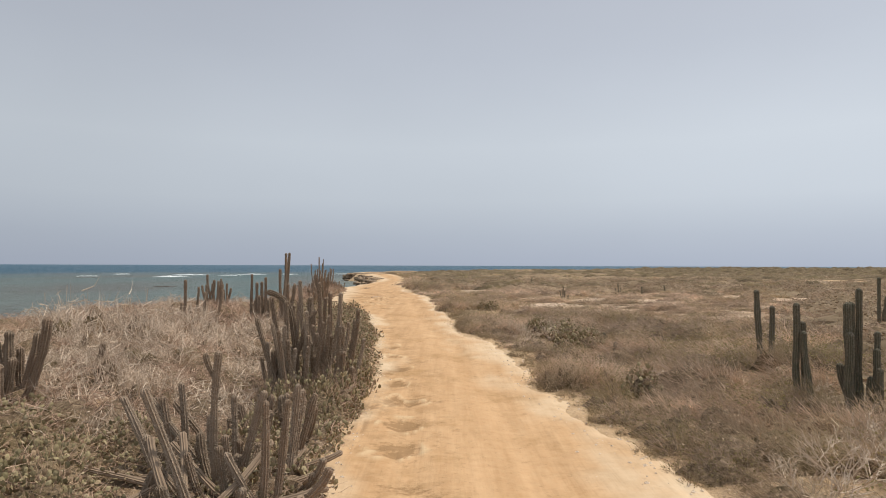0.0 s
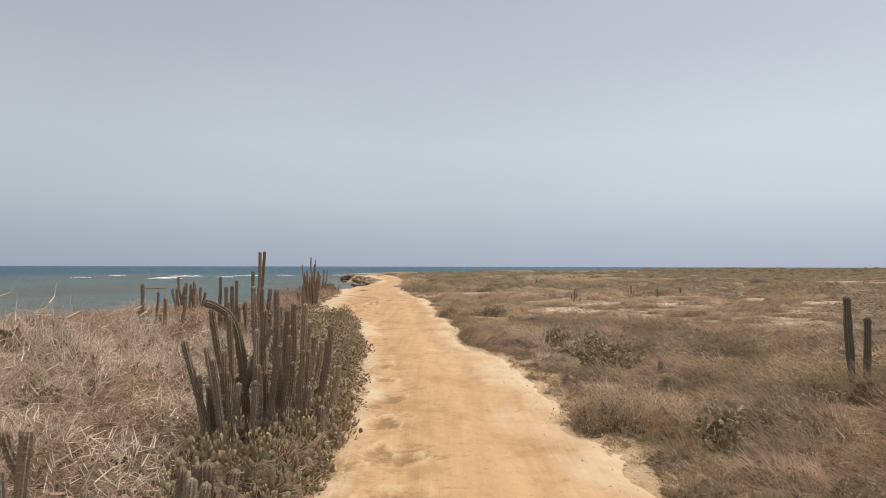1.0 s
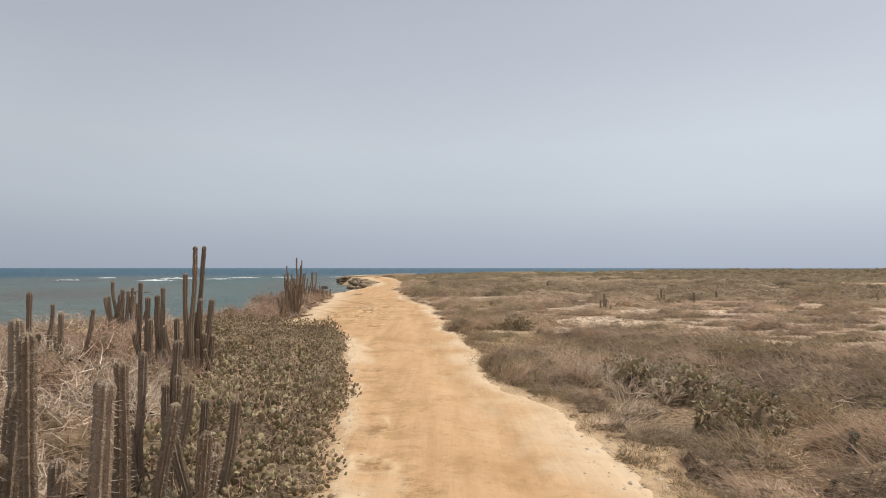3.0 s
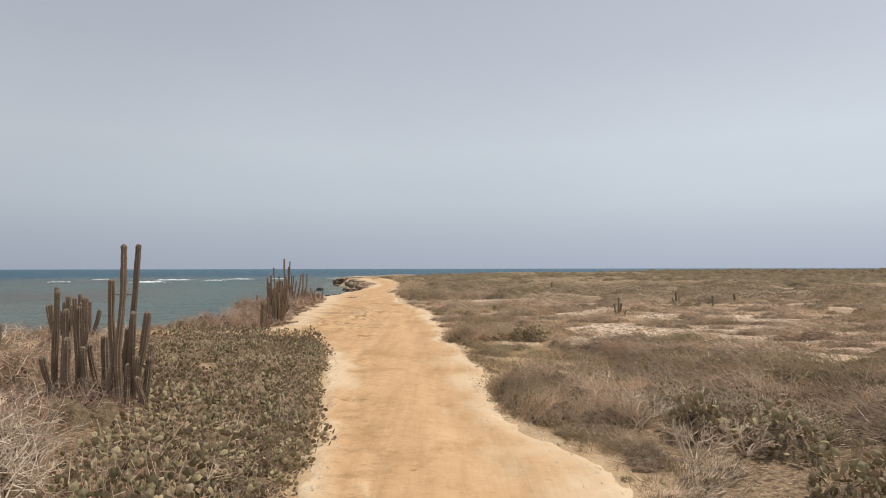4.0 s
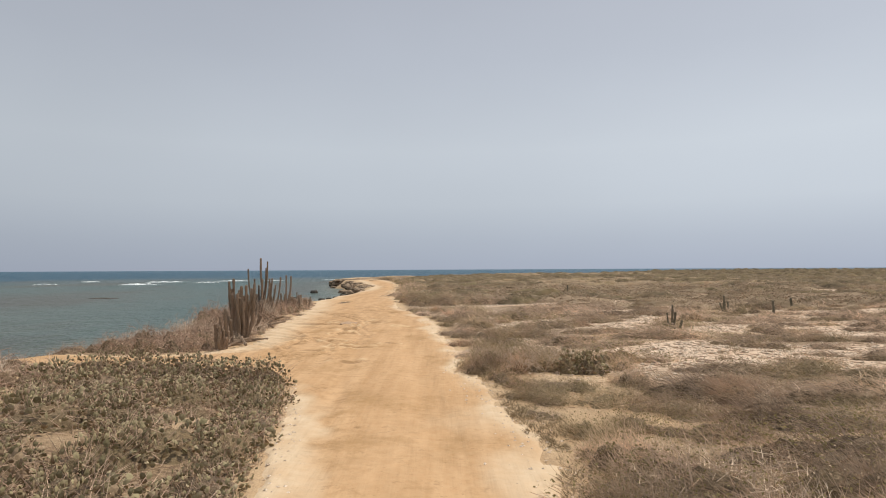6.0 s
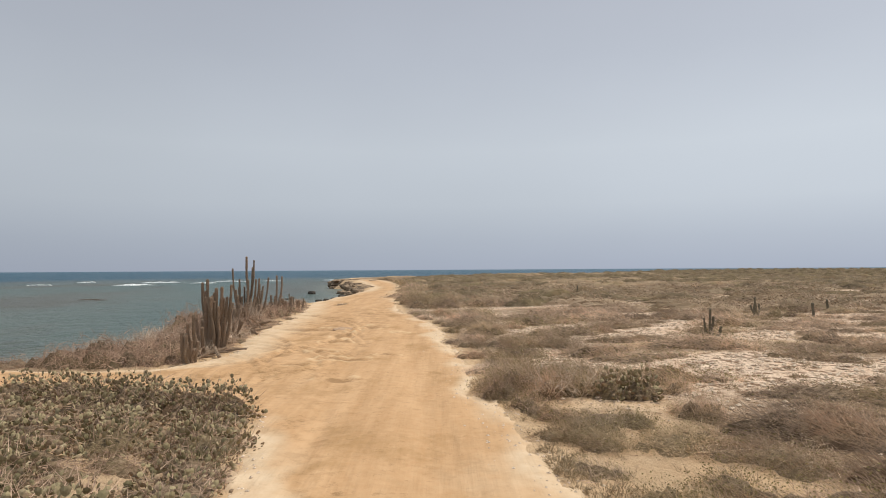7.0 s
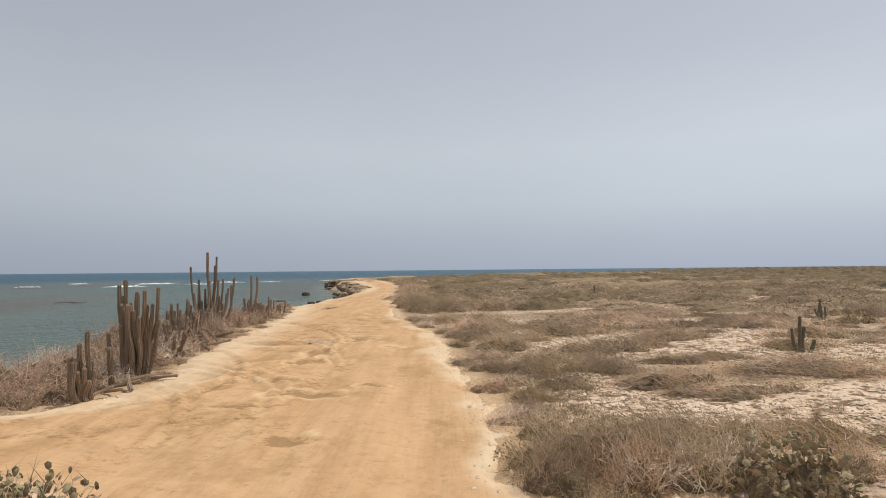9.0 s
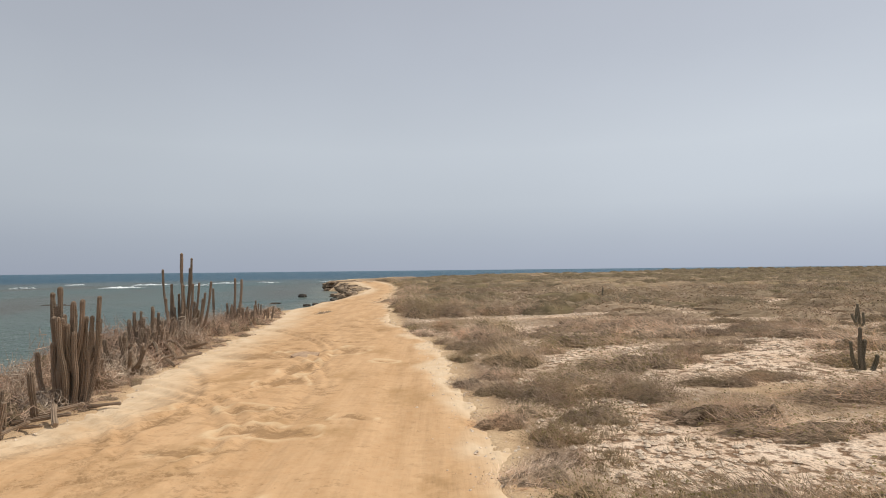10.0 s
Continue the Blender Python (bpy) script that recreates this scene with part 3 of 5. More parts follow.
def stem_mesh(points, radius, ribs, rng, name="stem", mat=None, taper=0.0, spines=None):
    """A ribbed column along points, with a domed tip."""
    pts = np.asarray(points, float)
    seg = np.linalg.norm(np.diff(pts, axis=0), axis=1)
    s = np.concatenate([[0], np.cumsum(seg)])
    length = s[-1]
    n = max(6, int(length / 0.13))
    ts = np.concatenate([np.linspace(0, length - radius * 1.1, n), length - radius * np.array([0.75, 0.42, 0.18, 0.04])])
    c = np.stack([np.interp(ts, s, pts[:, k]) for k in range(3)], 1)
    if len(pts) > 2:
        for _ in range(2):
            c[1:-1] = (c[:-2] + 2 * c[1:-1] + c[2:]) / 4
    t = np.gradient(c, axis=0)
    t /= np.linalg.norm(t, axis=1, keepdims=True) + 1e-9
    a = np.cross(t, [0.13, 1.0, 0.07])
    a /= np.linalg.norm(a, axis=1, keepdims=True)
    b = np.cross(t, a)
    prof = np.concatenate([np.ones(n), [0.93, 0.74, 0.45, 0.16]])
    prof[:n] *= 1 - taper * np.linspace(0, 1, n) + 0.07 * np.sin(np.linspace(0, length * 5.5, n) + rng.uniform(0, 6)) + rng.normal(0, 0.05, n)
    prof[0] *= 0.86
    m = ribs * 2
    th = np.arange(m) * 2 * np.pi / m + rng.uniform(0, 1)
    rr = np.where(np.arange(m) % 2 == 0, 1.0, 0.73)
    twist = np.linspace(0, rng.normal(0, 0.25), len(c))
    ang = th[None] + twist[:, None]
    R = radius * prof[:, None] * rr[None] * (1 + rng.normal(0, 0.045, (len(c), m)))
    V = c[:, None] + a[:, None] * (np.cos(ang) * R)[..., None] + b[:, None] * (np.sin(ang) * R)[..., None]
    v = V.reshape(-1, 3)
    f = [(i * m + j, i * m + (j + 1) % m, (i + 1) * m + (j + 1) % m, (i + 1) * m + j) for i in range(len(c) - 1) for j in range(m)]
    v = np.concatenate([v, c[-1:] + t[-1:] * radius * 0.03, c[:1]])
    top, bot = len(v) - 2, len(v) - 1
    last = (len(c) - 1) * m
    f += [(last + j, last + (j + 1) % m, top) for j in range(m)] + [((j + 1) % m, j, bot) for j in range(m)]
    me = mesh_of(name, v, f, mat)
    at = me.attributes.new("rib", "FLOAT", "POINT")
    at.data.foreach_set("value", np.concatenate([np.tile((np.arange(m) % 2 == 0).astype(np.float32), len(c)), [1.0, 0.0]]).astype(np.float32))
    if spines is not None:
        # tufts of short spines along the ribs
        i, j = np.meshgrid(np.linspace(1, n - 1, max(4, int(length / 0.05))), np.arange(0, m, 2), indexing="ij")
        i0 = i.astype(int)
        w = (i - i0)[..., None]
        p = (V[i0, j] * (1 - w) + V[np.minimum(i0 + 1, len(c) - 1), j] * w).reshape(-1, 3)
        o = p - (c[i0] * (1 - w) + c[np.minimum(i0 + 1, len(c) - 1)] * w).reshape(-1, 3)
        o = o / (np.linalg.norm(o, axis=1, keepdims=True) + 1e-9) + rng.normal(0, 0.55, o.shape)
        spikes(spines, p, p + o * rng.uniform(0.012, 0.03, (len(p), 1)), 0.0022)
    return me


def cactus_clump(label, x, y, rx, ry, count, h0, h1, radius, seed, mat, vase=0.25, fixed=(), bent=(), tips=(), straight=(), stray=0.11, spiny=False, dry=0.0, group="columnar cacti"):
    """A many-stemmed columnar cactus. fixed: extra stems as (dx, dy, height, lean x, lean y); bent: stems as lists of points;
    tips: stems by their tips (x, y, z, lean x, lean y); straight: leaning stems as (foot x, y, tip x, tip z)."""
    rng = np.random.default_rng(seed)
    root = new("columnar_cactus")
    z0 = top_z(x, y)
    root.matrix_world = pose(x, y, z0)
    tagged(root, label, "cactus", group)

    def add(p, rad, taper, label=""):
        soup = Soup() if spiny else None
        skin = CACTUS_DRY if rng.uniform() < dry else mat
        ob = part("stem", stem_mesh(p, rad, int(rng.integers(8, 11)), rng, mat=skin, taper=taper, spines=soup), root, label)
        if spiny:
            tagged(part("spine_cover", soup.mesh("spine_cover", SPINE), ob), kind="stuff")

    todo = []
    for k in range(count):
        r, a = math.sqrt((k + 0.5) / count), k * 2.39996 + rng.uniform(-0.5, 0.5)
        dx, dy = r * rx * math.cos(a), r * ry * math.sin(a)
        h = rng.uniform(h0, h1) * (1.05 - 0.3 * r * rng.uniform(0, 1))
        lx, ly = vase * dx + rng.normal(0, stray), vase * dy + rng.normal(0, stray)
        todo.append((dx, dy, h, lx * h, ly * h))
    todo += list(fixed)
    for tx, ty, tz, lx, ly in tips:
        dx, dy = tx - lx - x, ty - ly - y
        todo.append((dx, dy, tz - top_z(x + dx, y + dy) + 0.04, lx, ly))
    for dx, dy, h, lx, ly in todo:
        zb = top_z(x + dx, y + dy) - z0 - 0.04
        rad = radius * rng.uniform(0.82, 1.15)
        wob = rng.normal(0, 0.05, 2)
        # stems leave the base outwards, then turn upright
        p = [(dx, dy, zb), (dx + lx * 0.55 + wob[0], dy + ly * 0.55 + wob[1], zb + h * 0.35), (dx + lx * 0.9, dy + ly * 0.9, zb + h * 0.7), (dx + lx, dy + ly, zb + h)]
        add(p, rad, 0.12)
    for fx, fy, tx, tz in straight:
        p0, p1 = np.array([fx - x, fy - y, top_z(fx, fy) - z0 - 0.03]), np.array([tx - x, fy - y + rng.normal(0, 0.05), tz - z0])
        bow = rng.normal(0, 0.03, 3) * np.array([1, 1, 0])
        add([p0, p0 * 0.65 + p1 * 0.35 + bow, p0 * 0.3 + p1 * 0.7 + bow * 0.8, p1], radius * rng.uniform(0.8, 1.05), 0.1)
    for pts, rad in bent:
        add(pts, rad, 0.15, "bent weathered stem")
    return root


GREY = "clump of tall grey-brown ribbed cactus columns among dry brush"
cactus_clump("dense stand of weathered grey-brown cactus columns beside the track", -2.35, 10.55, 0.75, 0.65, 26, 0.7, 1.35, 0.044, 11, CACTUS_GREY, 0.2, stray=0.26, spiny=True, dry=0.3,
             tips=[(-2.2, 10.3, 2.1, -0.15, 0), (-1.8, 10.2, 1.92, 0.28, 0), (-1.55, 10.6, 1.6, 0.25, 0)],
             straight=[(-2.65, 9.7, -3.13, 1.51), (-2.58, 9.8, -2.89, 1.42), (-2.56, 9.6, -2.72, 1.32), (-2.68, 9.9, -2.7, 1.38), (-2.72, 10.2, -2.78, 1.77), (-2.68, 10.5, -3.11, 1.83), (-2.51, 10.9, -2.7, 2.11),
                       (-2.41, 10.1, -2.37, 1.61), (-2.58, 10.6, -2.42, 1.82), (-2.33, 10.9, -2.2, 1.8), (-2.21, 11.0, -2.13, 1.89), (-2.9, 10.3, -2.23, 1.61), (-1.83, 10.1, -1.79, 1.35), (-1.82, 10.2, -1.74, 1.34),
                       (-2.23, 11.2, -1.96, 1.6), (-2.85, 10.2, -2.35, 1.51), (-2.25, 10.2, -2.02, 1.51), (-1.89, 10.9, -1.67, 1.37), (-2.34, 10.0, -2.07, 1.42),
                       (-2.75, 9.75, -2.95, 1.1), (-2.85, 10.0, -2.9, 1.2), (-2.55, 9.75, -2.5, 1.0), (-2.45, 9.7, -2.6, 1.15), (-2.3, 9.7, -2.25, 1.05)],
             bent=[([(-0.28, -0.05, 0), (-0.28, -0.08, 0.6), (-0.33, -0.1, 1.15), (-0.38, -0.15, 1.55), (-0.42, -0.18, 1.74), (-0.5, -0.2, 1.82), (-0.62, -0.24, 1.87), (-0.78, -0.3, 1.92)], 0.062)])
cactus_clump("slim grey-brown cactus columns in prickly-pear scrub", -3.05, 13.4, 0.45, 0.55, 9, 0.8, 1.3, 0.05, 19, CACTUS_GREY, 0.2,
             tips=[(-3.1, 13.7, 1.65, 0.15, 0), (-2.8, 13.3, 1.3, 0.2, 0), (-3.4, 13.6, 1.55, 0, 0)])
cactus_clump(GREY, -5.55, 19.1, 0.7, 0.5, 14, 0.6, 1.2, 0.053, 12, CACTUS_GREY, 0.2,
             tips=[(-5.11, 18.79, 2.79, 0.0, 0), (-5.11, 19.2, 2.81, 0.4, 0), (-5.32, 18.85, 2.28, -0.02, 0), (-4.9, 19.1, 1.78, 0.4, 0), (-5.12, 19.1, 1.78, 0.15, 0),
                   (-5.86, 19.1, 2.0, -0.05, 0), (-6.02, 19.2, 1.85, 0, 0), (-6.15, 19.1, 1.82, 0, 0), (-6.35, 19.2, 2.1, 0, 0), (-5.2, 18.8, 1.4, 0.2, 0)])
cactus_clump(GREY, -9.75, 25.0, 0.45, 0.35, 13, 0.8, 1.3, 0.055, 13, CACTUS_GREY, 0.15, tips=[(-10.2, 25, 1.98, -0.05, 0), (-9.9, 25, 1.75, 0, 0), (-9.6, 25, 1.8, 0.05, 0), (-9.35, 25, 1.6, 0.05, 0)])
for sx, sy, tip, lean, seed in ((-8.6, 19.3, 1.9, 0.04, 21), (-8.2, 19.4, 1.66, 0.02, 22), (-7.9, 19.2, 1.5, 0.02, 23), (-7.45, 19.5, 1.55, 0.2, 24), (-8.95, 19.8, 1.1, 0.0, 25), (-6.1, 10.4, 1.0, 0.02, 26)):
    cactus_clump("single slim grey-brown cactus column in dry brush", sx, sy, 0.09, 0.09, 1 if tip > 1.6 else 0, 0.5, 0.8, 0.052, seed, CACTUS_GREY, 0.1, tips=[(sx, sy, tip, lean, 0)])
cactus_clump("leaning curved grey cactus columns in dry brush", -6.3, 8.4, 0.3, 0.4, 7, 0.8, 1.25, 0.065, 14, CACTUS_GREY, 0.5, fixed=[(0.25, 0.0, 1.3, 0.32, 0), (0.1, 0.1, 1.05, 0.2, 0.1)])
cactus_clump("half-dead cactus stand with leaning columns at the track's edge", -2.25, 6.0, 0.85, 0.6, 20, 0.3, 0.75, 0.048, 15, CACTUS_GREY, 0.35, stray=0.3, spiny=True, dry=0.65,
             straight=[(-2.38, 5.6, -2.87, 1.22), (-2.63, 6.69, -3.39, 0.89), (-2.55, 6.9, -3.24, 0.75), (-3.0, 6.69, -3.22, 0.89), (-3.16, 6.49, -3.61, 0.91), (-3.29, 6.89, -3.65, 0.61), (-2.34, 6.1, -2.34, 1.5),
                       (-2.38, 6.69, -2.42, 0.9), (-3.03, 6.89, -3.07, 1.02), (-2.55, 6.5, -2.61, 0.72), (-1.75, 5.68, -1.74, 1.07), (-2.23, 6.32, -1.93, 1.04), (-1.64, 5.75, -1.56, 1.05), (-1.73, 6.6, -1.6, 0.98),
                       (-1.71, 6.7, -1.49, 0.9), (-1.71, 6.41, -1.61, 1.08), (-2.34, 5.82, -2.56, 0.53), (-1.84, 5.83, -2.17, 0.53)],
             bent=[([(-0.1, 0.1, 1.2), (-0.16, 0.1, 1.26), (-0.22, 0.1, 1.36), (-0.25, 0.1, 1.5)], 0.034)])
cactus_clump("short stand of grey cactus columns in prickly-pear scrub", -2.35, 7.9, 0.7, 0.4, 8, 0.4, 0.8, 0.055, 16, CACTUS_GREY, 0.3, stray=0.3, spiny=True)
# hedge beyond the pad
cactus_clump("vase-shaped brown-green cactus with many upright columns on the sand's edge", -7.12, 33.8, 0.2, 0.2, 30, 1.0, 1.8, 0.043, 31, CACTUS_GREY, 0.62, stray=0.035,
             fixed=[(-0.12, 0, 2.0, -0.1, 0), (0.2, 0.0, 1.85, 0.24, 0), (0.12, -0.1, 1.8, 0.1, 0), (-0.18, 0.05, 1.9, -0.2, 0), (-0.2, -0.15, 0.95, -0.22, -0.1)])
cactus_clump("low brown cactus columns on the sand's edge", -6.93, 31.75, 0.16, 0.16, 12, 0.3, 0.8, 0.046, 32, CACTUS_GREY, 0.5, stray=0.06, fixed=[(0.05, 0, 1.2, 0.04, 0), (-0.04, 0.02, 1.0, -0.02, 0)])
cactus_clump("single slim grey-brown cactus column in dry brush", -7.05, 32.8, 0.05, 0.05, 1, 0.9, 0.98, 0.055, 33, CACTUS_GREY, 0.1)
cactus_clump("cactus stand with drooping dead stems at its foot", -8.3, 38.5, 0.4, 0.3, 22, 0.6, 1.4, 0.044, 34, CACTUS_GREY, 0.5, stray=0.08,
             bent=[([(0.2 * math.cos(q), 0.2 * math.sin(q), 0.1), (0.4 * math.cos(q), 0.4 * math.sin(q), 0.5), (0.62 * math.cos(q), 0.62 * math.sin(q), 0.55), (0.85 * math.cos(q), 0.85 * math.sin(q), 0.3), (1.0 * math.cos(q), 1.0 * math.sin(q), 0.06)], 0.036)
                   for q in (-2.6, -2.2, -1.8, -1.5, -1.2, -0.8, -0.4, 0.1)])
cactus_clump("low crowded cactus columns in dry brush by the sand", -8.0, 36.6, 0.45, 0.7, 18, 0.45, 1.0, 0.048, 53, CACTUS_GREY, 0.35, stray=0.2)
cactus_clump("low crowded cactus columns in dry brush by the sand", -7.7, 35.2, 0.3, 0.4, 8, 0.4, 0.8, 0.044, 54, CACTUS_GREY, 0.3, stray=0.2)
cactus_clump("low crowded cactus columns in dry brush by the sand", -8.9, 39.8, 0.4, 0.7, 14, 0.6, 1.15, 0.045, 55, CACTUS_GREY, 0.3, stray=0.15)
cactus_clump("tall vase-shaped cactus with slender columns above the brush", -8.95, 42.0, 0.32, 0.3, 30, 0.8, 2.0, 0.044, 35, CACTUS_GREY, 0.5, stray=0.05,
             fixed=[(-0.05, 0, 2.75, -0.02, 0), (0.12, 0, 2.6, 0.12, 0), (0.05, 0.1, 2.3, 0.1, 0), (-0.3, 0, 2.25, -0.35, 0), (0.35, 0, 1.9, 0.5, 0)])
cactus_clump(GREY, -9.1, 47.2, 0.6, 0.5, 16, 0.6, 1.2, 0.046, 36, CACTUS_GREY, 0.25, stray=0.06, fixed=[(-0.05, 0, 2.0, -0.08, 0), (0.08, 0, 1.95, 0.05, 0), (-0.9, 0, 1.75, -0.1, 0)])
cactus_clump(GREY, -9.3, 50.0, 0.7, 0.7, 16, 0.4, 0.9, 0.045, 37, CACTUS_GREY, 0.2)
cactus_clump(GREY, -10.6, 43.0, 1.0, 0.5, 7, 0.6, 1.1, 0.065, 38, CACTUS_GREY, 0.2)
# the plain
GREEN = "dark green ribbed cactus columns standing in grey scrub"
cactus_clump(GREEN, 7.2, 13.1, 0.05, 0.05, 0, 1, 1, 0.062, 41, CACTUS_GREEN, tips=[(7.1, 13.1, 1.88, -0.08, 0), (7.43, 13.06, 1.52, 0.06, 0)])
cactus_clump(GREEN, 5.85, 9.5, 0.05, 0.05, 0, 1, 1, 0.055, 42, CACTUS_GREEN, tips=[(5.8, 9.5, 1.81, -0.08, 0), (5.93, 9.55, 1.5, -0.1, 0), (5.85, 9.4, 1.36, -0.08, 0)])
cactus_clump("broad dark green cactus with upright columns in grey scrub", 6.5, 9.0, 0.2, 0.2, 3, 0.7, 0.95, 0.06, 43, CACTUS_GREEN, 0.2,
             tips=[(6.47, 9.0, 2.07, 0.0, 0), (6.38, 9.05, 1.85, 0.0, 0), (6.28, 9.0, 1.85, -0.08, 0), (6.25, 8.9, 1.4, -0.03, 0), (6.66, 8.9, 1.15, 0, 0), (6.75, 9.0, 1.4, 0.05, 0)])
cactus_clump(GREEN, 14.9, 19.7, 0.05, 0.05, 0, 1, 1, 0.07, 44, CACTUS_GREEN, tips=[(14.85, 19.7, 2.05, 0, 0), (15.1, 19.7, 1.4, 0.02, 0)])
cactus_clump("small dark green branching cactus on stony ground", 7.45, 35.85, 0.05, 0.05, 0, 1, 1, 0.04, 45, CACTUS_GREEN,
             fixed=[(0, 0, 0.9, 0, 0), (-0.06, 0, 0.62, -0.14, 0), (0.07, 0, 0.66, 0.05, 0.05), (0.16, -0.05, 0.36, 0.14, 0)])
cactus_clump("small dark green branching cactus on stony ground", 13.35, 44.1, 0.05, 0.05, 0, 1, 1, 0.045, 46, CACTUS_GREEN,
             fixed=[(0, 0, 0.85, -0.02, 0), (-0.06, 0, 0.5, -0.16, 0), (0.07, 0, 0.55, 0.14, 0.05), (0.03, 0.1, 0.7, 0.06, 0.1)])
for sx, sy, sh, seed in ((14.2, 41.4, 0.7, 47), (17.2, 45.0, 0.6, 48), (4.6, 16.6, 0.34, 49), (4.3, 14.5, 0.4, 50), (9.5, 62.0, 0.8, 51)):
    cactus_clump("small single green cactus column in low scrub", sx, sy, 0.05, 0.05, 0, 1, 1, 0.055, seed, CACTUS_GREEN, fixed=[(0, 0, sh, 0.02, 0)])

# ---- dead wood ----


def dead_log(x, y, length, heading, lift, radius, seed):
    rng = np.random.default_rng(seed)
    dx, dy = math.cos(radians(heading)), math.sin(radians(heading))
    p = []
    for u in np.linspace(0, 1, 5):
        px, py = x + dx * length * (u - 0.5) + rng.normal(0, 0.02), y + dy * length * (u - 0.5) + rng.normal(0, 0.02)
        p.append((px, py, max(top_z(px, py), -0.7) + radius * 0.8 + lift * u))
    me = stem_mesh(p, radius * 0.85, 9, rng, "dead_cactus_log", DEAD_WOOD, 0.25)
    tagged(new("dead_cactus_log", me), "fallen bleached cactus log with split woody ribs", "dead wood", "fallen cactus logs")


for k, (x, y, ln, hd, lf, r) in enumerate((
        (-2.75, 5.7, 0.9, 130, 0.55, 0.055), (-2.55, 5.8, 0.85, 118, 0.6, 0.05), (-2.5, 6.0, 1.0, 155, 0.45, 0.05), (-3.0, 5.6, 0.7, 60, 0.15, 0.05), (-2.3, 5.3, 0.6, 80, 0.1, 0.045), (-1.9, 5.1, 0.7, 170, 0.05, 0.045), (-1.55, 5.4, 0.6, 40, 0.12, 0.05), (-1.45, 5.9, 0.7, 10, 0.05, 0.045), (-1.7, 6.5, 0.6, 70, 0.25, 0.045), (-2.9, 6.4, 0.8, 20, 0.2, 0.045), (-2.1, 5.4, 0.9, 20, 0.1, 0.05), (-1.7, 5.7, 0.9, 15, 0.08, 0.05),
        (-1.6, 6.2, 0.8, 35, 0.1, 0.05), (-1.5, 6.7, 0.7, 25, 0.15, 0.045), (-3.4, 6.2, 0.9, 175, 0.1, 0.045), (-3.5, 5.0, 0.9, 30, 0.05, 0.045), (-2.0, 5.9, 0.8, 60, 0.5, 0.05),
        (-1.9, 8.3, 0.7, 10, 0.1, 0.045), (-1.75, 9.6, 0.8, 50, 0.3, 0.05), (-1.7, 9.2, 0.5, 110, 0.2, 0.045),
        (-6.5, 33.5, 0.75, 0, 0.05, 0.038), (-6.9, 33.0, 0.8, 40, 0.12, 0.045), (-6.8, 32.6, 0.8, 10, 0.1, 0.045), (-6.7, 32.2, 0.55, -20, 0.1, 0.036), (-6.75, 31.9, 0.45, 60, 0.15, 0.036), (-7.3, 32.3, 0.6, 20, 0.2, 0.04), (-7.6, 37.4, 0.9, 30, 0.25, 0.045),
        (-7.9, 37.5, 1.0, 60, 0.3, 0.04), (-7.5, 37.8, 0.9, 140, 0.3, 0.045), (-7.4, 38.4, 1.0, 25, 0.1, 0.045), (-7.8, 40.2, 0.8, -20, 0.2, 0.05), (-6.6, 32.6, 0.5, 120, 0.2, 0.05))):
    dead_log(x, y, ln, hd, lf, r, 300 + k)

# ---- shrubs ----


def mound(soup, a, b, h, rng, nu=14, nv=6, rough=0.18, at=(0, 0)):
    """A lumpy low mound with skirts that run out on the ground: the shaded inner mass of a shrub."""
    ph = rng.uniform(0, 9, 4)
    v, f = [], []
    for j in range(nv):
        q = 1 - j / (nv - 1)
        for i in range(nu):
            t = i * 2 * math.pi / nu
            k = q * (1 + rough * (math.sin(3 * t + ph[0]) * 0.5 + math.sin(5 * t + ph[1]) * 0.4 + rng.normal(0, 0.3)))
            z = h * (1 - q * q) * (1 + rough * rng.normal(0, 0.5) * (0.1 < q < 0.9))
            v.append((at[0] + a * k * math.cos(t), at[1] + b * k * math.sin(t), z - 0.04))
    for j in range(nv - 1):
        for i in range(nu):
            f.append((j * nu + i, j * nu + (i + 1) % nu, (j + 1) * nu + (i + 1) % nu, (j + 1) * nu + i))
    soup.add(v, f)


def dome_points(n, a, b, h, rng, fill=0.35):
    """Random points in the outer part of a half ellipsoid, and their outward directions."""
    d = rng.normal(size=(n, 3))
    d[:, 2] = np.abs(d[:, 2]) * 0.9
    d /= np.linalg.norm(d, axis=1, keepdims=True)
    r = rng.uniform(1 - fill, 1.0, (n, 1)) * (1 + 0.12 * np.sin(4 * np.arctan2(d[:, 1], d[:, 0]) + 1.3)[:, None])
    return d * r * np.array([a, b, h]), d


WIND = np.array([-0.75, 0.1, 0.25])


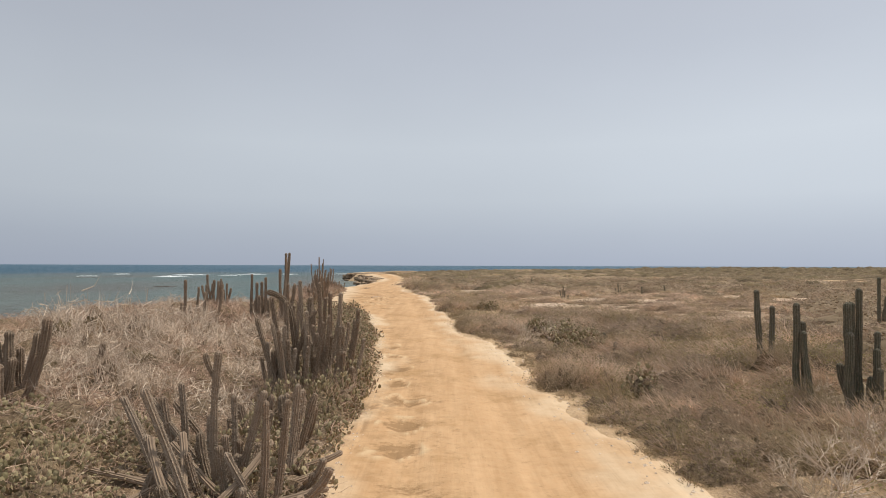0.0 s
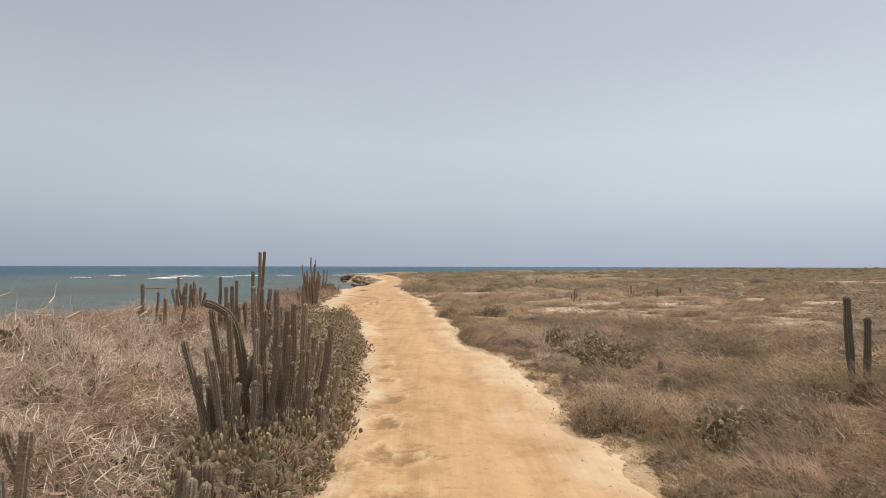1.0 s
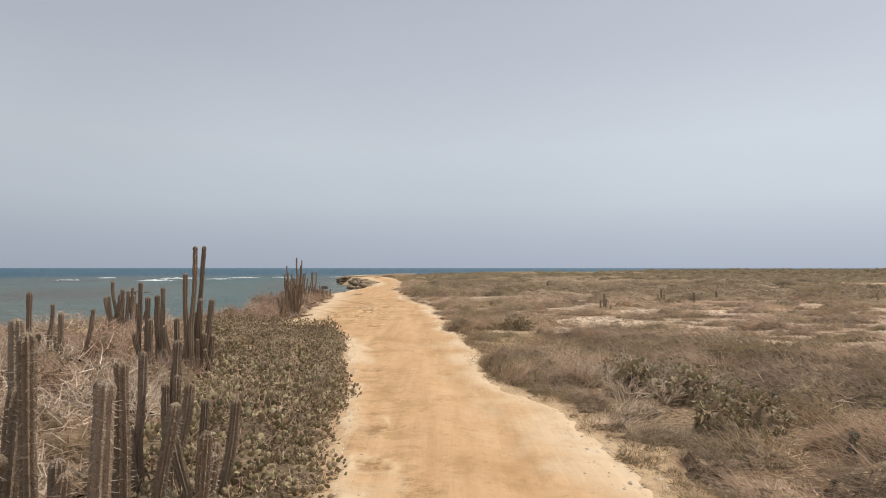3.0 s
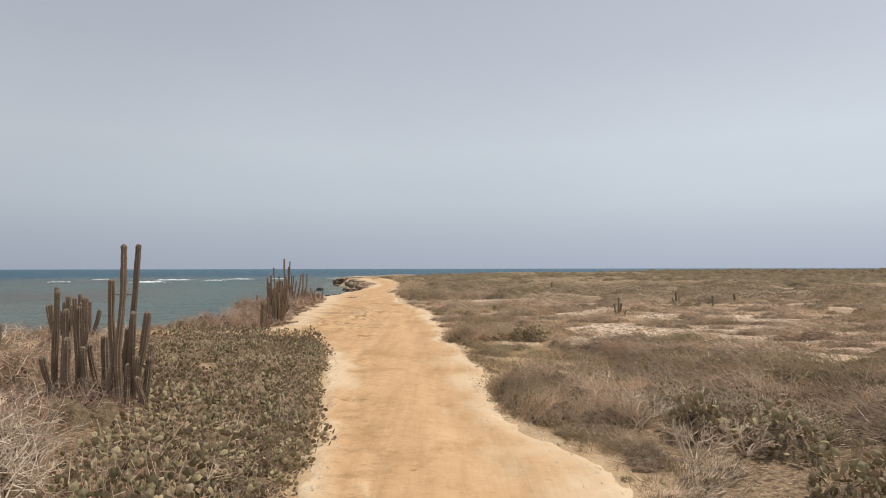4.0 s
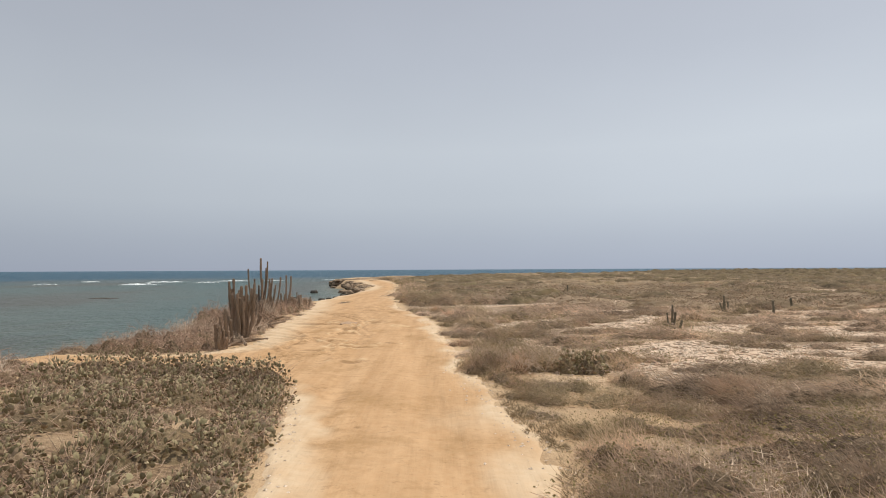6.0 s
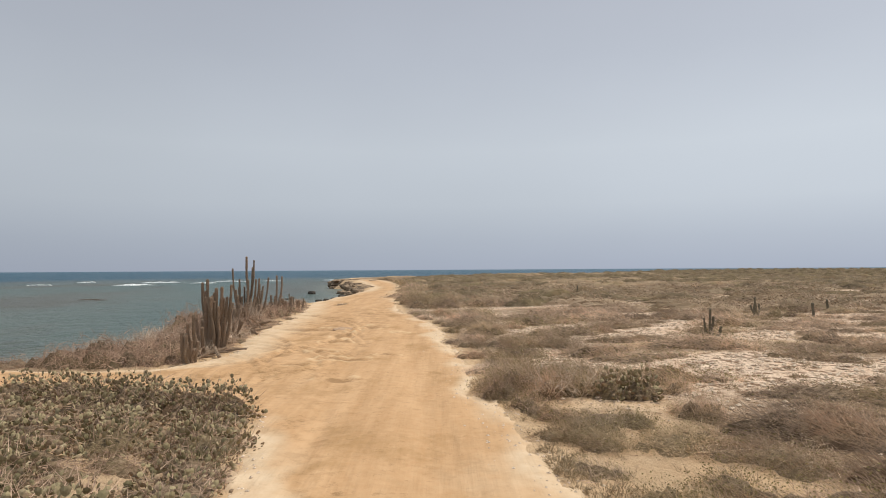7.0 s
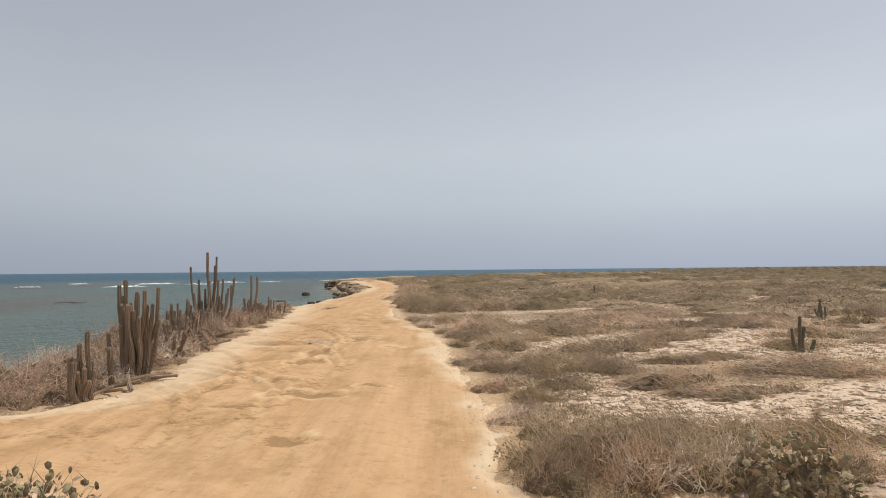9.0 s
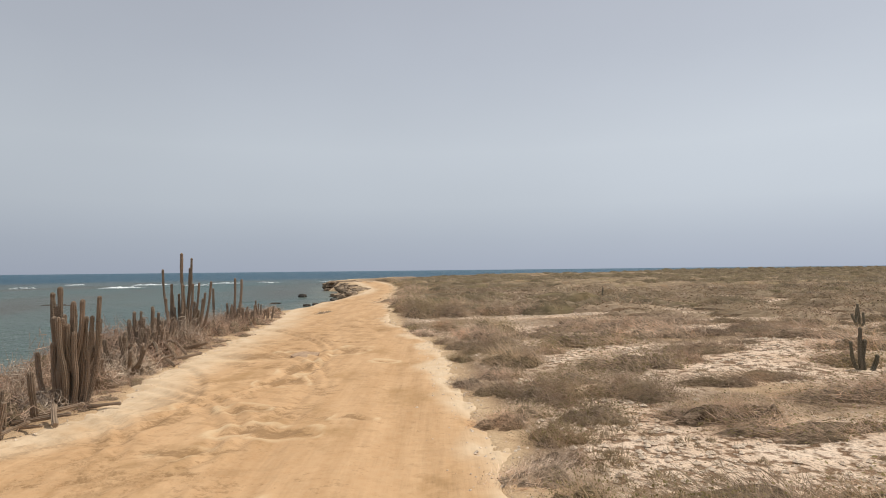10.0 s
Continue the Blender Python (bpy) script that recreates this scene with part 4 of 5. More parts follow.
def shrub(name, label, category, a, b, h, twigs, nleaf, twig_mat, leaf_mat, seed, group, twig_len=(0.15, 0.4), twig_r=0.005, leaf_size=0.03, limbs=14, wind=0.6, core_scale=0.7, most=6, tangle=0, chaos=0.4):
    """One shrub at the origin, of several uneven lobes: inner mass, limbs and fine outward twigs, small leaves."""
    rng = np.random.default_rng(seed)
    root = new(name)
    tagged(root, label, category, group)
    lobes = [(0.0, 0.0, 0.72, 1.0)]
    for k in range(int(rng.integers(min(3, most - 1), most))):
        t = rng.uniform(0, 6.28)
        lobes.append((0.5 * a * math.cos(t), 0.5 * b * math.sin(t), rng.uniform(0.38, 0.62), rng.uniform(0.5, 0.9)))
    core, tw, lf = Soup(), Soup(), Soup()
    whole = sum(s * s for _, _, s, _ in lobes)
    for lx, ly, s, hs in lobes:
        share = s * s / whole
        A, B, H = a * s, b * s, h * hs
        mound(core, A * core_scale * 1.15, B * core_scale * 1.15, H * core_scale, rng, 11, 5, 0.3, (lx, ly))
        at = np.array([lx, ly, 0.0])
        n = max(3, int(limbs * share))
        p, d = dome_points(n, A, B, H * 1.1, rng)
        spikes(tw, at + p * np.array([0.12, 0.12, 0]) + np.array([0, 0, -0.03]), at + p, 0.014, rng.normal(0, 0.07, (n, 3)))
        n = int(twigs * share)
        p, d = dome_points(n, A, B, H, rng, 0.5)
        dr = d * np.array([1, 1, 0.8]) + wind * WIND + rng.normal(0, chaos, (n, 3)) + np.array([0, 0, 0.2])
        dr /= np.linalg.norm(dr, axis=1, keepdims=True)
        ln = rng.uniform(*twig_len, (n, 1)) * (0.6 + 0.4 * hs)
        spikes(tw, at + p - dr * ln * 0.45, at + p + dr * ln * 0.55, twig_r)
        n = int(tangle * share)
        if n:
            p, d = dome_points(n, A, B, H, rng, 0.8)
            dr = rng.normal(size=(n, 3)) * np.array([1, 1, 0.55]) + np.array([0, 0, 0.3])
            dr /= np.linalg.norm(dr, axis=1, keepdims=True)
            ln = rng.uniform(0.2, 0.6, (n, 1))
            spikes(tw, at + p - dr * ln * 0.4, at + p + dr * ln * 0.6, 0.0075, rng.normal(0, 0.08, (n, 3)))
        n = int(nleaf * share)
        if n:
            p, d = dome_points(n, A * 1.05, B * 1.05, H * 1.12, rng, 0.35)
            leaves(lf, at + p, leaf_size, rng)
    # solid core that stands for the shaded inside, shade painted in its colour
    tagged(part("twig_mass", core.mesh("twig_mass", SHADED_CORE, True), root), kind="stuff")
    tagged(part("twig_layer", tw.mesh("twig_layer", twig_mat), root), kind="stuff")
    if lf.n:
        tagged(part("foliage", lf.mesh("foliage", leaf_mat), root), kind="stuff")
    return root


_th = np.arange(6) * 2 * np.pi / 6
PAD_V = np.concatenate([np.stack([0.3 * np.sin(_th) * (1.1 - 0.25 * np.cos(_th)), 0 * _th, 0.5 - 0.5 * np.cos(_th)], 1), [[0, 0.12, 0.55], [0, -0.12, 0.55]]])
PAD_F = [(k, (k + 1) % 6, 6) for k in range(6)] + [((k + 1) % 6, k, 7) for k in range(6)]
PAD_MESH = mesh_of("pad", PAD_V, PAD_F, PAD_GREEN)


def pad_mat(label, a, b, h, count, seed, pad=0.085, group="prickly-pear mat"):
    """Low prickly-pear mat: many small oval pads on joints, and some dry twigs."""
    rng = np.random.default_rng(seed)
    root = new("prickly_pear")
    tagged(root, label, "prickly pear", group)
    s = Soup()
    # solid dark core under the pads: shade between them put into its colour
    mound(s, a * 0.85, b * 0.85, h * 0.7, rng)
    part("litter", s.mesh("litter", SHADED_CORE, True), root)
    s = Soup()
    p, d = dome_points(count, a, b, h, rng, 0.25)
    front = set(np.argsort(-(p[:, 2] + rng.uniform(0, 0.25, count)))[:26].tolist())
    for k, (c, o) in enumerate(zip(p, d)):
        up = o * 0.6 + rng.normal(0, 0.55, 3) + np.array([0, 0, 0.5])
        up /= np.linalg.norm(up)
        sd = np.cross(up, rng.normal(size=3))
        sd /= np.linalg.norm(sd)
        nn = np.cross(up, sd)
        L = pad * rng.uniform(0.6, 1.35)
        W = L * rng.uniform(1.05, 1.5)
        if k in front:
            ob = part("pad", PAD_MESH, root)
            ob.matrix_basis = Matrix(((sd[0] * W, nn[0] * L, up[0] * L, c[0]), (sd[1] * W, nn[1] * L, up[1] * L, c[1]), (sd[2] * W, nn[2] * L, up[2] * L, c[2]), (0, 0, 0, 1)))
        else:
            s.add(PAD_V[:, :1] * sd * W + PAD_V[:, 1:2] * nn * L + PAD_V[:, 2:] * up * L + c, PAD_F)
    tagged(part("pad_layer", s.mesh("pad_layer", PAD_GREEN), root), kind="stuff")
    s = Soup()
    n = count // 2
    p, d = dome_points(n, a, b, h, rng)
    dr = d + rng.normal(0, 0.7, (n, 3))
    dr /= np.linalg.norm(dr, axis=1, keepdims=True)
    spikes(s, p, p + dr * rng.uniform(0.12, 0.34, (n, 1)), 0.005)
    tagged(part("twig_layer", s.mesh("twig_layer", TWIG_TAN), root), kind="stuff")
    return root


def place(proto, x, y, rz, sx, sy, sz, sink=0.03):
    return copy_thing(proto, pose(x, y, top_z(x, y) - sink, 0, 0, rz) @ Matrix.Diagonal((sx, sy, sz, 1)))


def away(proto):
    """Remove a pattern shrub after its copies are made."""
    for o in (*proto.children_recursive, proto):
        bpy.data.objects.remove(o)


G_LOW, G_TAN, G_PALE = "wind-combed scrub of the plain", "dry brush along the shore", "bleached brush"
GREY_LABEL, OLIVE_LABEL = "low wind-combed grey-brown leafless shrub on the plain", "low rounded shrub with sparse dull olive leaves"
grey = [shrub("dry_shrub", GREY_LABEL, "shrub", 1.15, 0.9, 0.6, 1250, 480, TWIG_GREY, LEAF_DRY, 60 + k, G_LOW, (0.12, 0.34), 0.0039, 0.031, wind=1.0, core_scale=0.57) for k in range(3)]
olive = [shrub("dry_shrub", OLIVE_LABEL, "shrub", 1.1, 0.9, 0.6, 1020, 1000, TWIG_GREY, LEAF_OLIVE, 70 + k, G_LOW, (0.12, 0.32), 0.0039, 0.035, wind=1.0, core_scale=0.57) for k in range(3)]
grey_thin = [shrub("dry_shrub", GREY_LABEL, "shrub", 1.15, 0.9, 0.6, 800, 300, TWIG_GREY, LEAF_DRY, 65 + k, G_LOW, (0.12, 0.32), 0.0055, 0.034, wind=1.0, core_scale=0.57) for k in range(3)]
olive_thin = [shrub("dry_shrub", OLIVE_LABEL, "shrub", 1.1, 0.9, 0.6, 600, 480, TWIG_GREY, LEAF_OLIVE, 75 + k, G_LOW, (0.12, 0.3), 0.0055, 0.034, wind=1.0, core_scale=0.57) for k in range(3)]
dark = [shrub("leafy_shrub", "dark green leafy shrub among pale twigs", "shrub", 0.85, 0.65, 0.55, 600, 800, TWIG_PALE, LEAF_DARK, 80 + k, "leafy shrubs", (0.15, 0.4), 0.005, 0.045, core_scale=0.55) for k in range(2)]
tan = [shrub("dry_brush", "tangled tan dry brush on the shore bank", "brush", 1.25, 1.0, 0.6, 410, 0, TWIG_TAN, GRASS, 90 + k, G_TAN, (0.15, 0.45), 0.0055, 0.04, limbs=18, core_scale=0.58, wind=0.2, tangle=90, chaos=0.85) for k in range(3)]
pale = [shrub("bleached_brush", "tangle of bleached whitish dead branches", "brush", 1.2, 0.95, 0.6, 330, 0, TWIG_PALE, GRASS, 100 + k, G_PALE, (0.18, 0.5), 0.006, 0.04, limbs=40, wind=0.2, core_scale=0.5, tangle=110, chaos=0.85) for k in range(2)]
pads = [pad_mat("low grey-green prickly-pear mat with small oval pads", 0.8, 0.7, 0.36, 300, 110 + k, 0.072) for k in range(4)]
pads_tall = [pad_mat("tall grey-green prickly-pear mat round the cactus stand", 0.75, 0.65, 0.62, 360, 120 + k, 0.072) for k in range(2)]
upright = [pad_mat("upright prickly pear bush with broad dusty green pads", 0.5, 0.45, 0.6, 190, 130 + k, 0.095, "prickly-pear bushes") for k in range(2)]
thick = [shrub("dry_shrub", "dense rounded shrub of fine grey-brown twigs at the track's edge", "shrub", 1.1, 0.9, 0.6, 3000, 1700, TWIG_GREY, LEAF_OLIVE, 170 + k, G_LOW, (0.08, 0.26), 0.0035, 0.024, wind=0.9, core_scale=0.58, chaos=0.6) for k in range(2)]
prototypes = thick + upright + pads_tall + grey + olive + grey_thin + olive_thin + dark + tan + pale + pads
rng = np.random.default_rng(7)
taken = []


def free(x, y, r):
    return all((x - a) ** 2 + (y - b) ** 2 > (r + c) ** 2 for a, b, c in taken)


# mounds that shape the track's edge
for kind, x, y, rz, sx, sy, sz in (
        (thick[0], 2.65, 11.7, 20, 1.15, 1.0, 1.2), (thick[1], 2.35, 11.4, 60, 0.7, 0.6, 1.15), (thick[0], 3.1, 11.3, 200, 0.7, 0.55, 1.05), (grey[0], 4.6, 11.2, 0, 1.3, 1.2, 1.2), (olive[1], 3.3, 14.9, 0, 0.8, 0.8, 0.7), (thick[1], 1.75, 20.9, 10, 1.4, 1.3, 1.15),
        (grey[2], 4.6, 20.2, -15, 1.4, 1.2, 1.2), (thick[0], 0.35, 28.2, 25, 0.9, 0.9, 1.2), (thick[1], 1.3, 28.0, 0, 0.85, 0.8, 1.1), (thick[1], 0.95, 25.3, 0, 0.7, 0.7, 0.62), (thick[0], 1.95, 25.0, 40, 0.85, 0.75, 0.6), (thick[1], 2.95, 24.6, 0, 0.85, 0.8, 0.6), (thick[0], 2.75, 26.4, 0, 0.5, 0.5, 0.8), (grey[1], 0.6, 42.0, 0, 1.1, 1.3, 0.9),
        (thick[0], -2.2, 51.4, 0, 1.2, 1.3, 1.45), (thick[1], -0.5, 51.7, 0, 1.3, 1.2, 1.4), (thick[0], 1.3, 52.0, 30, 1.3, 1.2, 1.3), (thick[1], -2.4, 54.0, 0, 1.3, 1.5, 1.5), (grey[0], -0.4, 54.6, 0, 1.4, 1.5, 1.4),
        (grey[0], 3.1, 52.6, 0, 1.5, 1.2, 1.2), (olive[0], -2.6, 57.5, 0, 1.5, 1.8, 1.5), (grey[1], -3.0, 61.0, 0, 1.4, 1.8, 1.4), (olive[1], -3.4, 65.0, 0, 1.5, 2.0, 1.4), (grey[2], -3.6, 69.5, 0, 1.6, 2.2, 1.4),
        (olive[2], -3.8, 75.0, 0, 1.8, 2.4, 1.5), (grey[0], -4.0, 81.0, 0, 1.8, 2.5, 1.5), (olive[0], -4.3, 87.0, 0, 1.8, 2.5, 1.6), (olive[1], -4.8, 94.0, 0, 1.8, 2.6, 1.6), (olive[2], -5.8, 101.0, 0, 2.0, 2.6, 1.6),
        (olive[0], -7.6, 110.0, 0, 2.2, 2.6, 1.5), (olive[1], -10.2, 119.0, 0, 2.2, 2.6, 1.4), (thick[0], 6.9, 12.35, 0, 0.85, 0.5, 1.25), (thick[1], 5.75, 9.05, 0, 0.6, 0.4, 1.25), (thick[0], 6.4, 8.45, 0, 0.7, 0.4, 1.15),
        (thick[0], -0.1, 39.0, 0, 0.65, 0.5, 0.7), (grey[1], -0.35, 42.6, 0, 0.8, 0.7, 0.8), (thick[1], -0.75, 45.2, 0, 0.9, 0.8, 0.9), (grey[2], 0.1, 35.9, 0, 0.7, 0.5, 0.6), (olive[0], 0.35, 31.6, 0, 0.6, 0.5, 0.6),
        (olive[0], 1.15, 23.3, 0, 0.6, 0.45, 0.55), (olive[1], 1.95, 23.7, 20, 0.8, 0.5, 0.6), (olive[2], 2.9, 23.3, 0, 0.9, 0.6, 0.65), (grey[0], 3.8, 23.9, 0, 0.9, 0.6, 0.75), (olive[1], 4.8, 23.4, 0, 1.0, 0.6, 0.6), (grey[1], 5.6, 24.6, 0, 1.0, 0.6, 0.6),
        (upright[0], 3.3, 15.6, 100, 0.8, 0.8, 0.85), (upright[1], 4.0, 15.9, 250, 0.9, 0.9, 0.8),
        (upright[0], 2.95, 17.9, 40, 0.9, 0.9, 1.0), (upright[1], 3.7, 17.3, 0, 1.0, 1.0, 0.9), (dark[0], 4.4, 17.9, 90, 0.9, 0.9, 0.8), (dark[0], 3.2, 19.2, 0, 0.9, 0.9, 0.9), (dark[1], 3.9, 18.6, 10, 0.9, 0.9, 0.9), (upright[1], 3.6, 10.5, 200, 0.75, 0.75, 0.9), (dark[0], 17.8, 38.8, 0, 1.3, 1.0, 1.2),
        (olive[1], 3.3, 8.3, 0, 0.7, 0.7, 0.7), (grey[1], 4.2, 7.2, 20, 1.1, 1.0, 1.0), (grey[2], 3.4, 5.6, 0, 0.8, 0.8, 0.8), (olive[2], 4.9, 5.2, 0, 1.2, 1.1, 1.0), (grey[0], 5.4, 8.2, 0, 1.0, 0.8, 0.95), (grey[1], 6.4, 7.6, 60, 1.0, 0.8, 1.0), (grey[2], 6.8, 11.3, 0, 1.2, 0.9, 1.1),
        (thick[0], 0.6, 33.9, 0, 0.85, 0.75, 0.9), (olive[1], 1.35, 32.7, 0, 0.75, 0.6, 0.7), (thick[1], 2.3, 33.9, 0, 1.0, 0.85, 0.9), (thick[0], 2.8, 32.4, 10, 1.25, 0.75, 0.75), (olive[2], 3.9, 31.7, 0, 1.5, 0.55, 0.55),
        (thick[1], 6.2, 33.0, -8, 1.9, 1.0, 0.85), (grey[1], 4.4, 37.2, 0, 0.6, 0.55, 0.7), (olive[2], 3.0, 36.5, 0, 1.3, 0.9, 0.85), (grey[0], 0.4, 37.2, 0, 1.0, 0.9, 0.9), (olive[0], 2.6, 40.3, 0, 2.0, 1.0, 0.9), (grey[2], 5.2, 35.3, 0, 1.3, 0.6, 0.5),
        (olive[1], 1.5, 35.4, 20, 1.1, 0.7, 0.6), (grey[0], 3.7, 34.6, 0, 1.1, 0.5, 0.5), (olive[0], 7.6, 36.6, 0, 1.5, 0.8, 0.7), (grey[1], 5.6, 38.6, 10, 1.4, 0.8, 0.7), (olive[2], 1.2, 39.0, 0, 1.2, 0.8, 0.7), (grey[2], 4.9, 33.6, 0, 0.7, 0.4, 0.4),
        (upright[0], 2.35, 27.5, 30, 0.8, 0.8, 0.8), (upright[1], 1.85, 27.45, 160, 0.7, 0.7, 0.75), (thick[0], 3.1, 27.9, 60, 0.5, 0.45, 0.6), (olive[0], 3.1, 10.9, 0, 0.6, 0.6, 0.8), (olive[1], 2.95, 9.9, 0, 0.65, 0.6, 0.75),
        (grey[1], 4.3, 10.1, 0, 0.9, 0.7, 0.8), (olive[2], 2.75, 9.0, 30, 0.55, 0.5, 0.6), (grey[0], 3.5, 9.3, 0, 0.7, 0.6, 0.75), (olive[0], 2.95, 7.7, 0, 0.6, 0.55, 0.6), (olive[1], 3.2, 6.7, 0, 0.6, 0.6, 0.7), (grey[2], 4.1, 8.6, 0, 0.8, 0.7, 0.9), (olive[2], 5.1, 6.5, 0, 0.9, 0.9, 1.0),
        (thick[0], 1.15, 22.0, 0, 0.6, 0.7, 0.9), (thick[1], 1.0, 20.3, 50, 0.7, 0.7, 1.0), (thick[0], 1.8, 19.6, 10, 0.9, 0.8, 1.0), (thick[1], 0.95, 19.4, 200, 0.6, 0.6, 0.95), (thick[0], 1.3, 18.7, 140, 0.65, 0.55, 0.9), (thick[1], 2.1, 18.6, 20, 0.7, 0.55, 0.85), (thick[1], 3.0, 19.8, 0, 0.9, 0.8, 1.0), (olive[0], 1.4, 18.8, 0, 0.6, 0.6, 0.6), (grey[1], 3.6, 20.9, 0, 1.0, 0.9, 1.0),
        (thick[1], 0.15, 27.9, 120, 0.5, 0.55, 1.0), (thick[0], 0.85, 27.6, 70, 0.6, 0.5, 0.9), (olive[1], 0.35, 29.5, 0, 0.5, 0.5, 0.7)):
    place(kind, x, y, rz, sx, sy, sz)
    taken.append((x, y, 0.75 * max(sx, sy)))

for y in np.arange(14.2, 47.5, 0.55):
    x = float(lerp(y, RIGHT)) + rng.uniform(0.3, 1.0)
    s = rng.uniform(0.35, 0.6)
    if free(x, y, 0.2):
        place((olive + grey)[int(rng.integers(6))], x, y, rng.uniform(0, 360), s * 1.2, s, s * rng.uniform(0.8, 1.1))
        taken.append((x, y, 0.25))

# scrub of the plain, near
made = 0
for k in range(6000):
    y = 2.5 + 43 * rng.uniform() ** 1.1
    x = rng.uniform(0, 3.5 + 0.5 * y)
    s = rng.uniform(0.55, 1.3) * (0.95 + 0.2 * float(smooth(y, 15, 40)))
    edge = x - float(lerp(y, RIGHT))
    if edge < 0.85 * s + 0.1 or made >= 214:
        continue
    bare = float(smooth(x, 0.5, 3) * smooth(y + 0.45 * x, 23.5, 29) * (1 - 0.5 * smooth(y, 40, 50)))
    s *= 1 - 0.22 * bare
    if rng.uniform() < 0.4 * bare or not free(x, y, s * (0.36 + 0.42 * bare)):
        continue
    if x < 7.2 and 29.2 < y < 38.2:
        continue
    low = (0.65 if edge < 1.6 else 1.1 if y < 24 else 1.0) * (1 - 0.2 * bare)
    leafy = vnoise(x / 6, y / 6, 71) + rng.normal(0, 0.5) > 0.1
    full = y < 15 or y < 31 and x < 4.5
    kind = ((olive if full else olive_thin) if leafy else (grey if full else grey_thin))[int(rng.integers(3))]
    place(kind, x, y, rng.normal(-4, 14), s * rng.uniform(1.05, 1.75), s * rng.uniform(0.8, 1.1), s * low * rng.uniform(0.7, 1.15))
    taken.append((x, y, s * 0.5))
    made += 1

# prickly-pear mat along the left edge, with flattened dry brush in it
for x, y in ((-3.35, 23.7), (-3.9, 24.3), (-3.4, 22.8), (-4.3, 24.9), (-3.7, 25.1), (-4.5, 24.3), (-4.8, 23.8)):
    place(tan[int(rng.integers(3))], x, y, rng.uniform(0, 360), 0.5, 0.45, 0.4)
    taken.append((x, y, 0.36))
for y in np.arange(4.0, 27.0, 0.72):
    x = float(lerp(y, LEFT)) - rng.uniform(0.4, 0.6)
    s = rng.uniform(0.6, 0.85)
    place(pads[int(rng.integers(4))], x, y, rng.uniform(0, 360), s, s, s * rng.uniform(0.8, 1.2))
    taken.append((x, y, 0.33))
for x, y in ((-1.9, 9.0), (-2.5, 8.9), (-1.8, 9.7), (-2.4, 9.6), (-1.75, 10.6), (-1.8, 11.4)):
    place(pads_tall[int(rng.integers(2))], x, y, rng.uniform(0, 360), 0.72, 0.72, 1.05)
    taken.append((x, y, 0.33))
for x in (-4.2, -4.8, -5.4, -6.0, -6.6, -7.3, -8.1):
    y = float(np.interp(-x, (4, 6.2, 9), (27.0, 27.8, 28.4))) - 0.35 + rng.uniform(-0.15, 0.15)
    place(pads_tall[int(rng.integers(2))], x, y, rng.uniform(0, 360), 0.85, 0.85, rng.uniform(0.8, 1.05))
    taken.append((x, y, 0.33))
for k in range(1500):
    y = rng.uniform(3.2, 27.3)
    L = float(lerp(y, LEFT))
    wide = 4.2 if y < 7.3 else 1.4 if y < 11 else 2.0 + 2.3 * smooth(y, 18, 23)
    x = L - rng.uniform(0.45, wide)
    s = rng.uniform(0.6, 1.1)
    if sum(1 for o in taken if o[2] == 0.33) >= 146 or not free(x, y, 0.33) or float(road_inside(x, y)) > -0.45:
        continue
    place(pads_tall[int(rng.integers(2))] if 7 < y < 9.8 else pads[int(rng.integers(4))], x, y, rng.uniform(0, 360), s, s, s * rng.uniform(0.8, 1.25))
    taken.append((x, y, 0.33))

# dry brush on the bank, and round the hedge beyond the pad
made = 0
for k in range(2500):
    y = 3 + 25.5 * rng.uniform() ** 1.15
    x = float(lerp(y, LEFT)) - 2.3 - 1.7 * float(smooth(y, 18, 23)) - 10 * rng.uniform() ** 1.4
    s = rng.uniform(0.65, 1.1)
    if made >= 150 or x < float(lerp(y, SHORE)) + 2.2 or not free(x, y, 0.42 * s) or float(road_inside(x, y)) > -0.5 * s:
        continue
    low = 1.0 if y < 15 else 1.15
    place((pale if rng.uniform() < (0.4 if y < 18 else 0.2) else tan)[int(rng.integers(2))], x, y, rng.uniform(0, 360), s, s, s * low * rng.uniform(0.7, 1.2))
    taken.append((x, y, 0.42 * s))
    made += 1
for x, y, s in ((-7.4, 14.0, 1.0), (-8.6, 14.3, 1.1), (-9.6, 14.8, 0.9), (-6.6, 13.2, 0.8), (-5.2, 12.6, 0.7), (-5.8, 10.0, 0.7), (-4.8, 9.0, 0.6), (-5.8, 14.3, 0.8), (-6.6, 15.6, 0.8), (-10.4, 15.4, 0.9), (-7.9, 12.9, 0.7)):
    place(pale[int(rng.integers(2))], x, y, rng.uniform(0, 360), s, s, s * 2.15)
for x, y in ((-5.2, 13.3), (-6.2, 14.9), (-5.0, 11.6), (-5.9, 12.4), (-4.9, 10.3), (-6.6, 11.0)):
    place(tan[int(rng.integers(3))], x, y, rng.uniform(0, 360), 0.8, 0.8, 0.7)
for x in np.arange(-8.6, -2.7, 0.7):
    for y in np.arange(7.4, 14.0, 0.8):
        px, py = x + rng.uniform(-0.3, 0.3), y + rng.uniform(-0.3, 0.3)
        if free(px, py, 0.12):
            place((pale if rng.uniform() < 0.35 else tan)[int(rng.integers(2))], px, py, rng.uniform(0, 360), 0.7, 0.7, rng.uniform(0.5, 0.9))
            taken.append((px, py, 0.25))
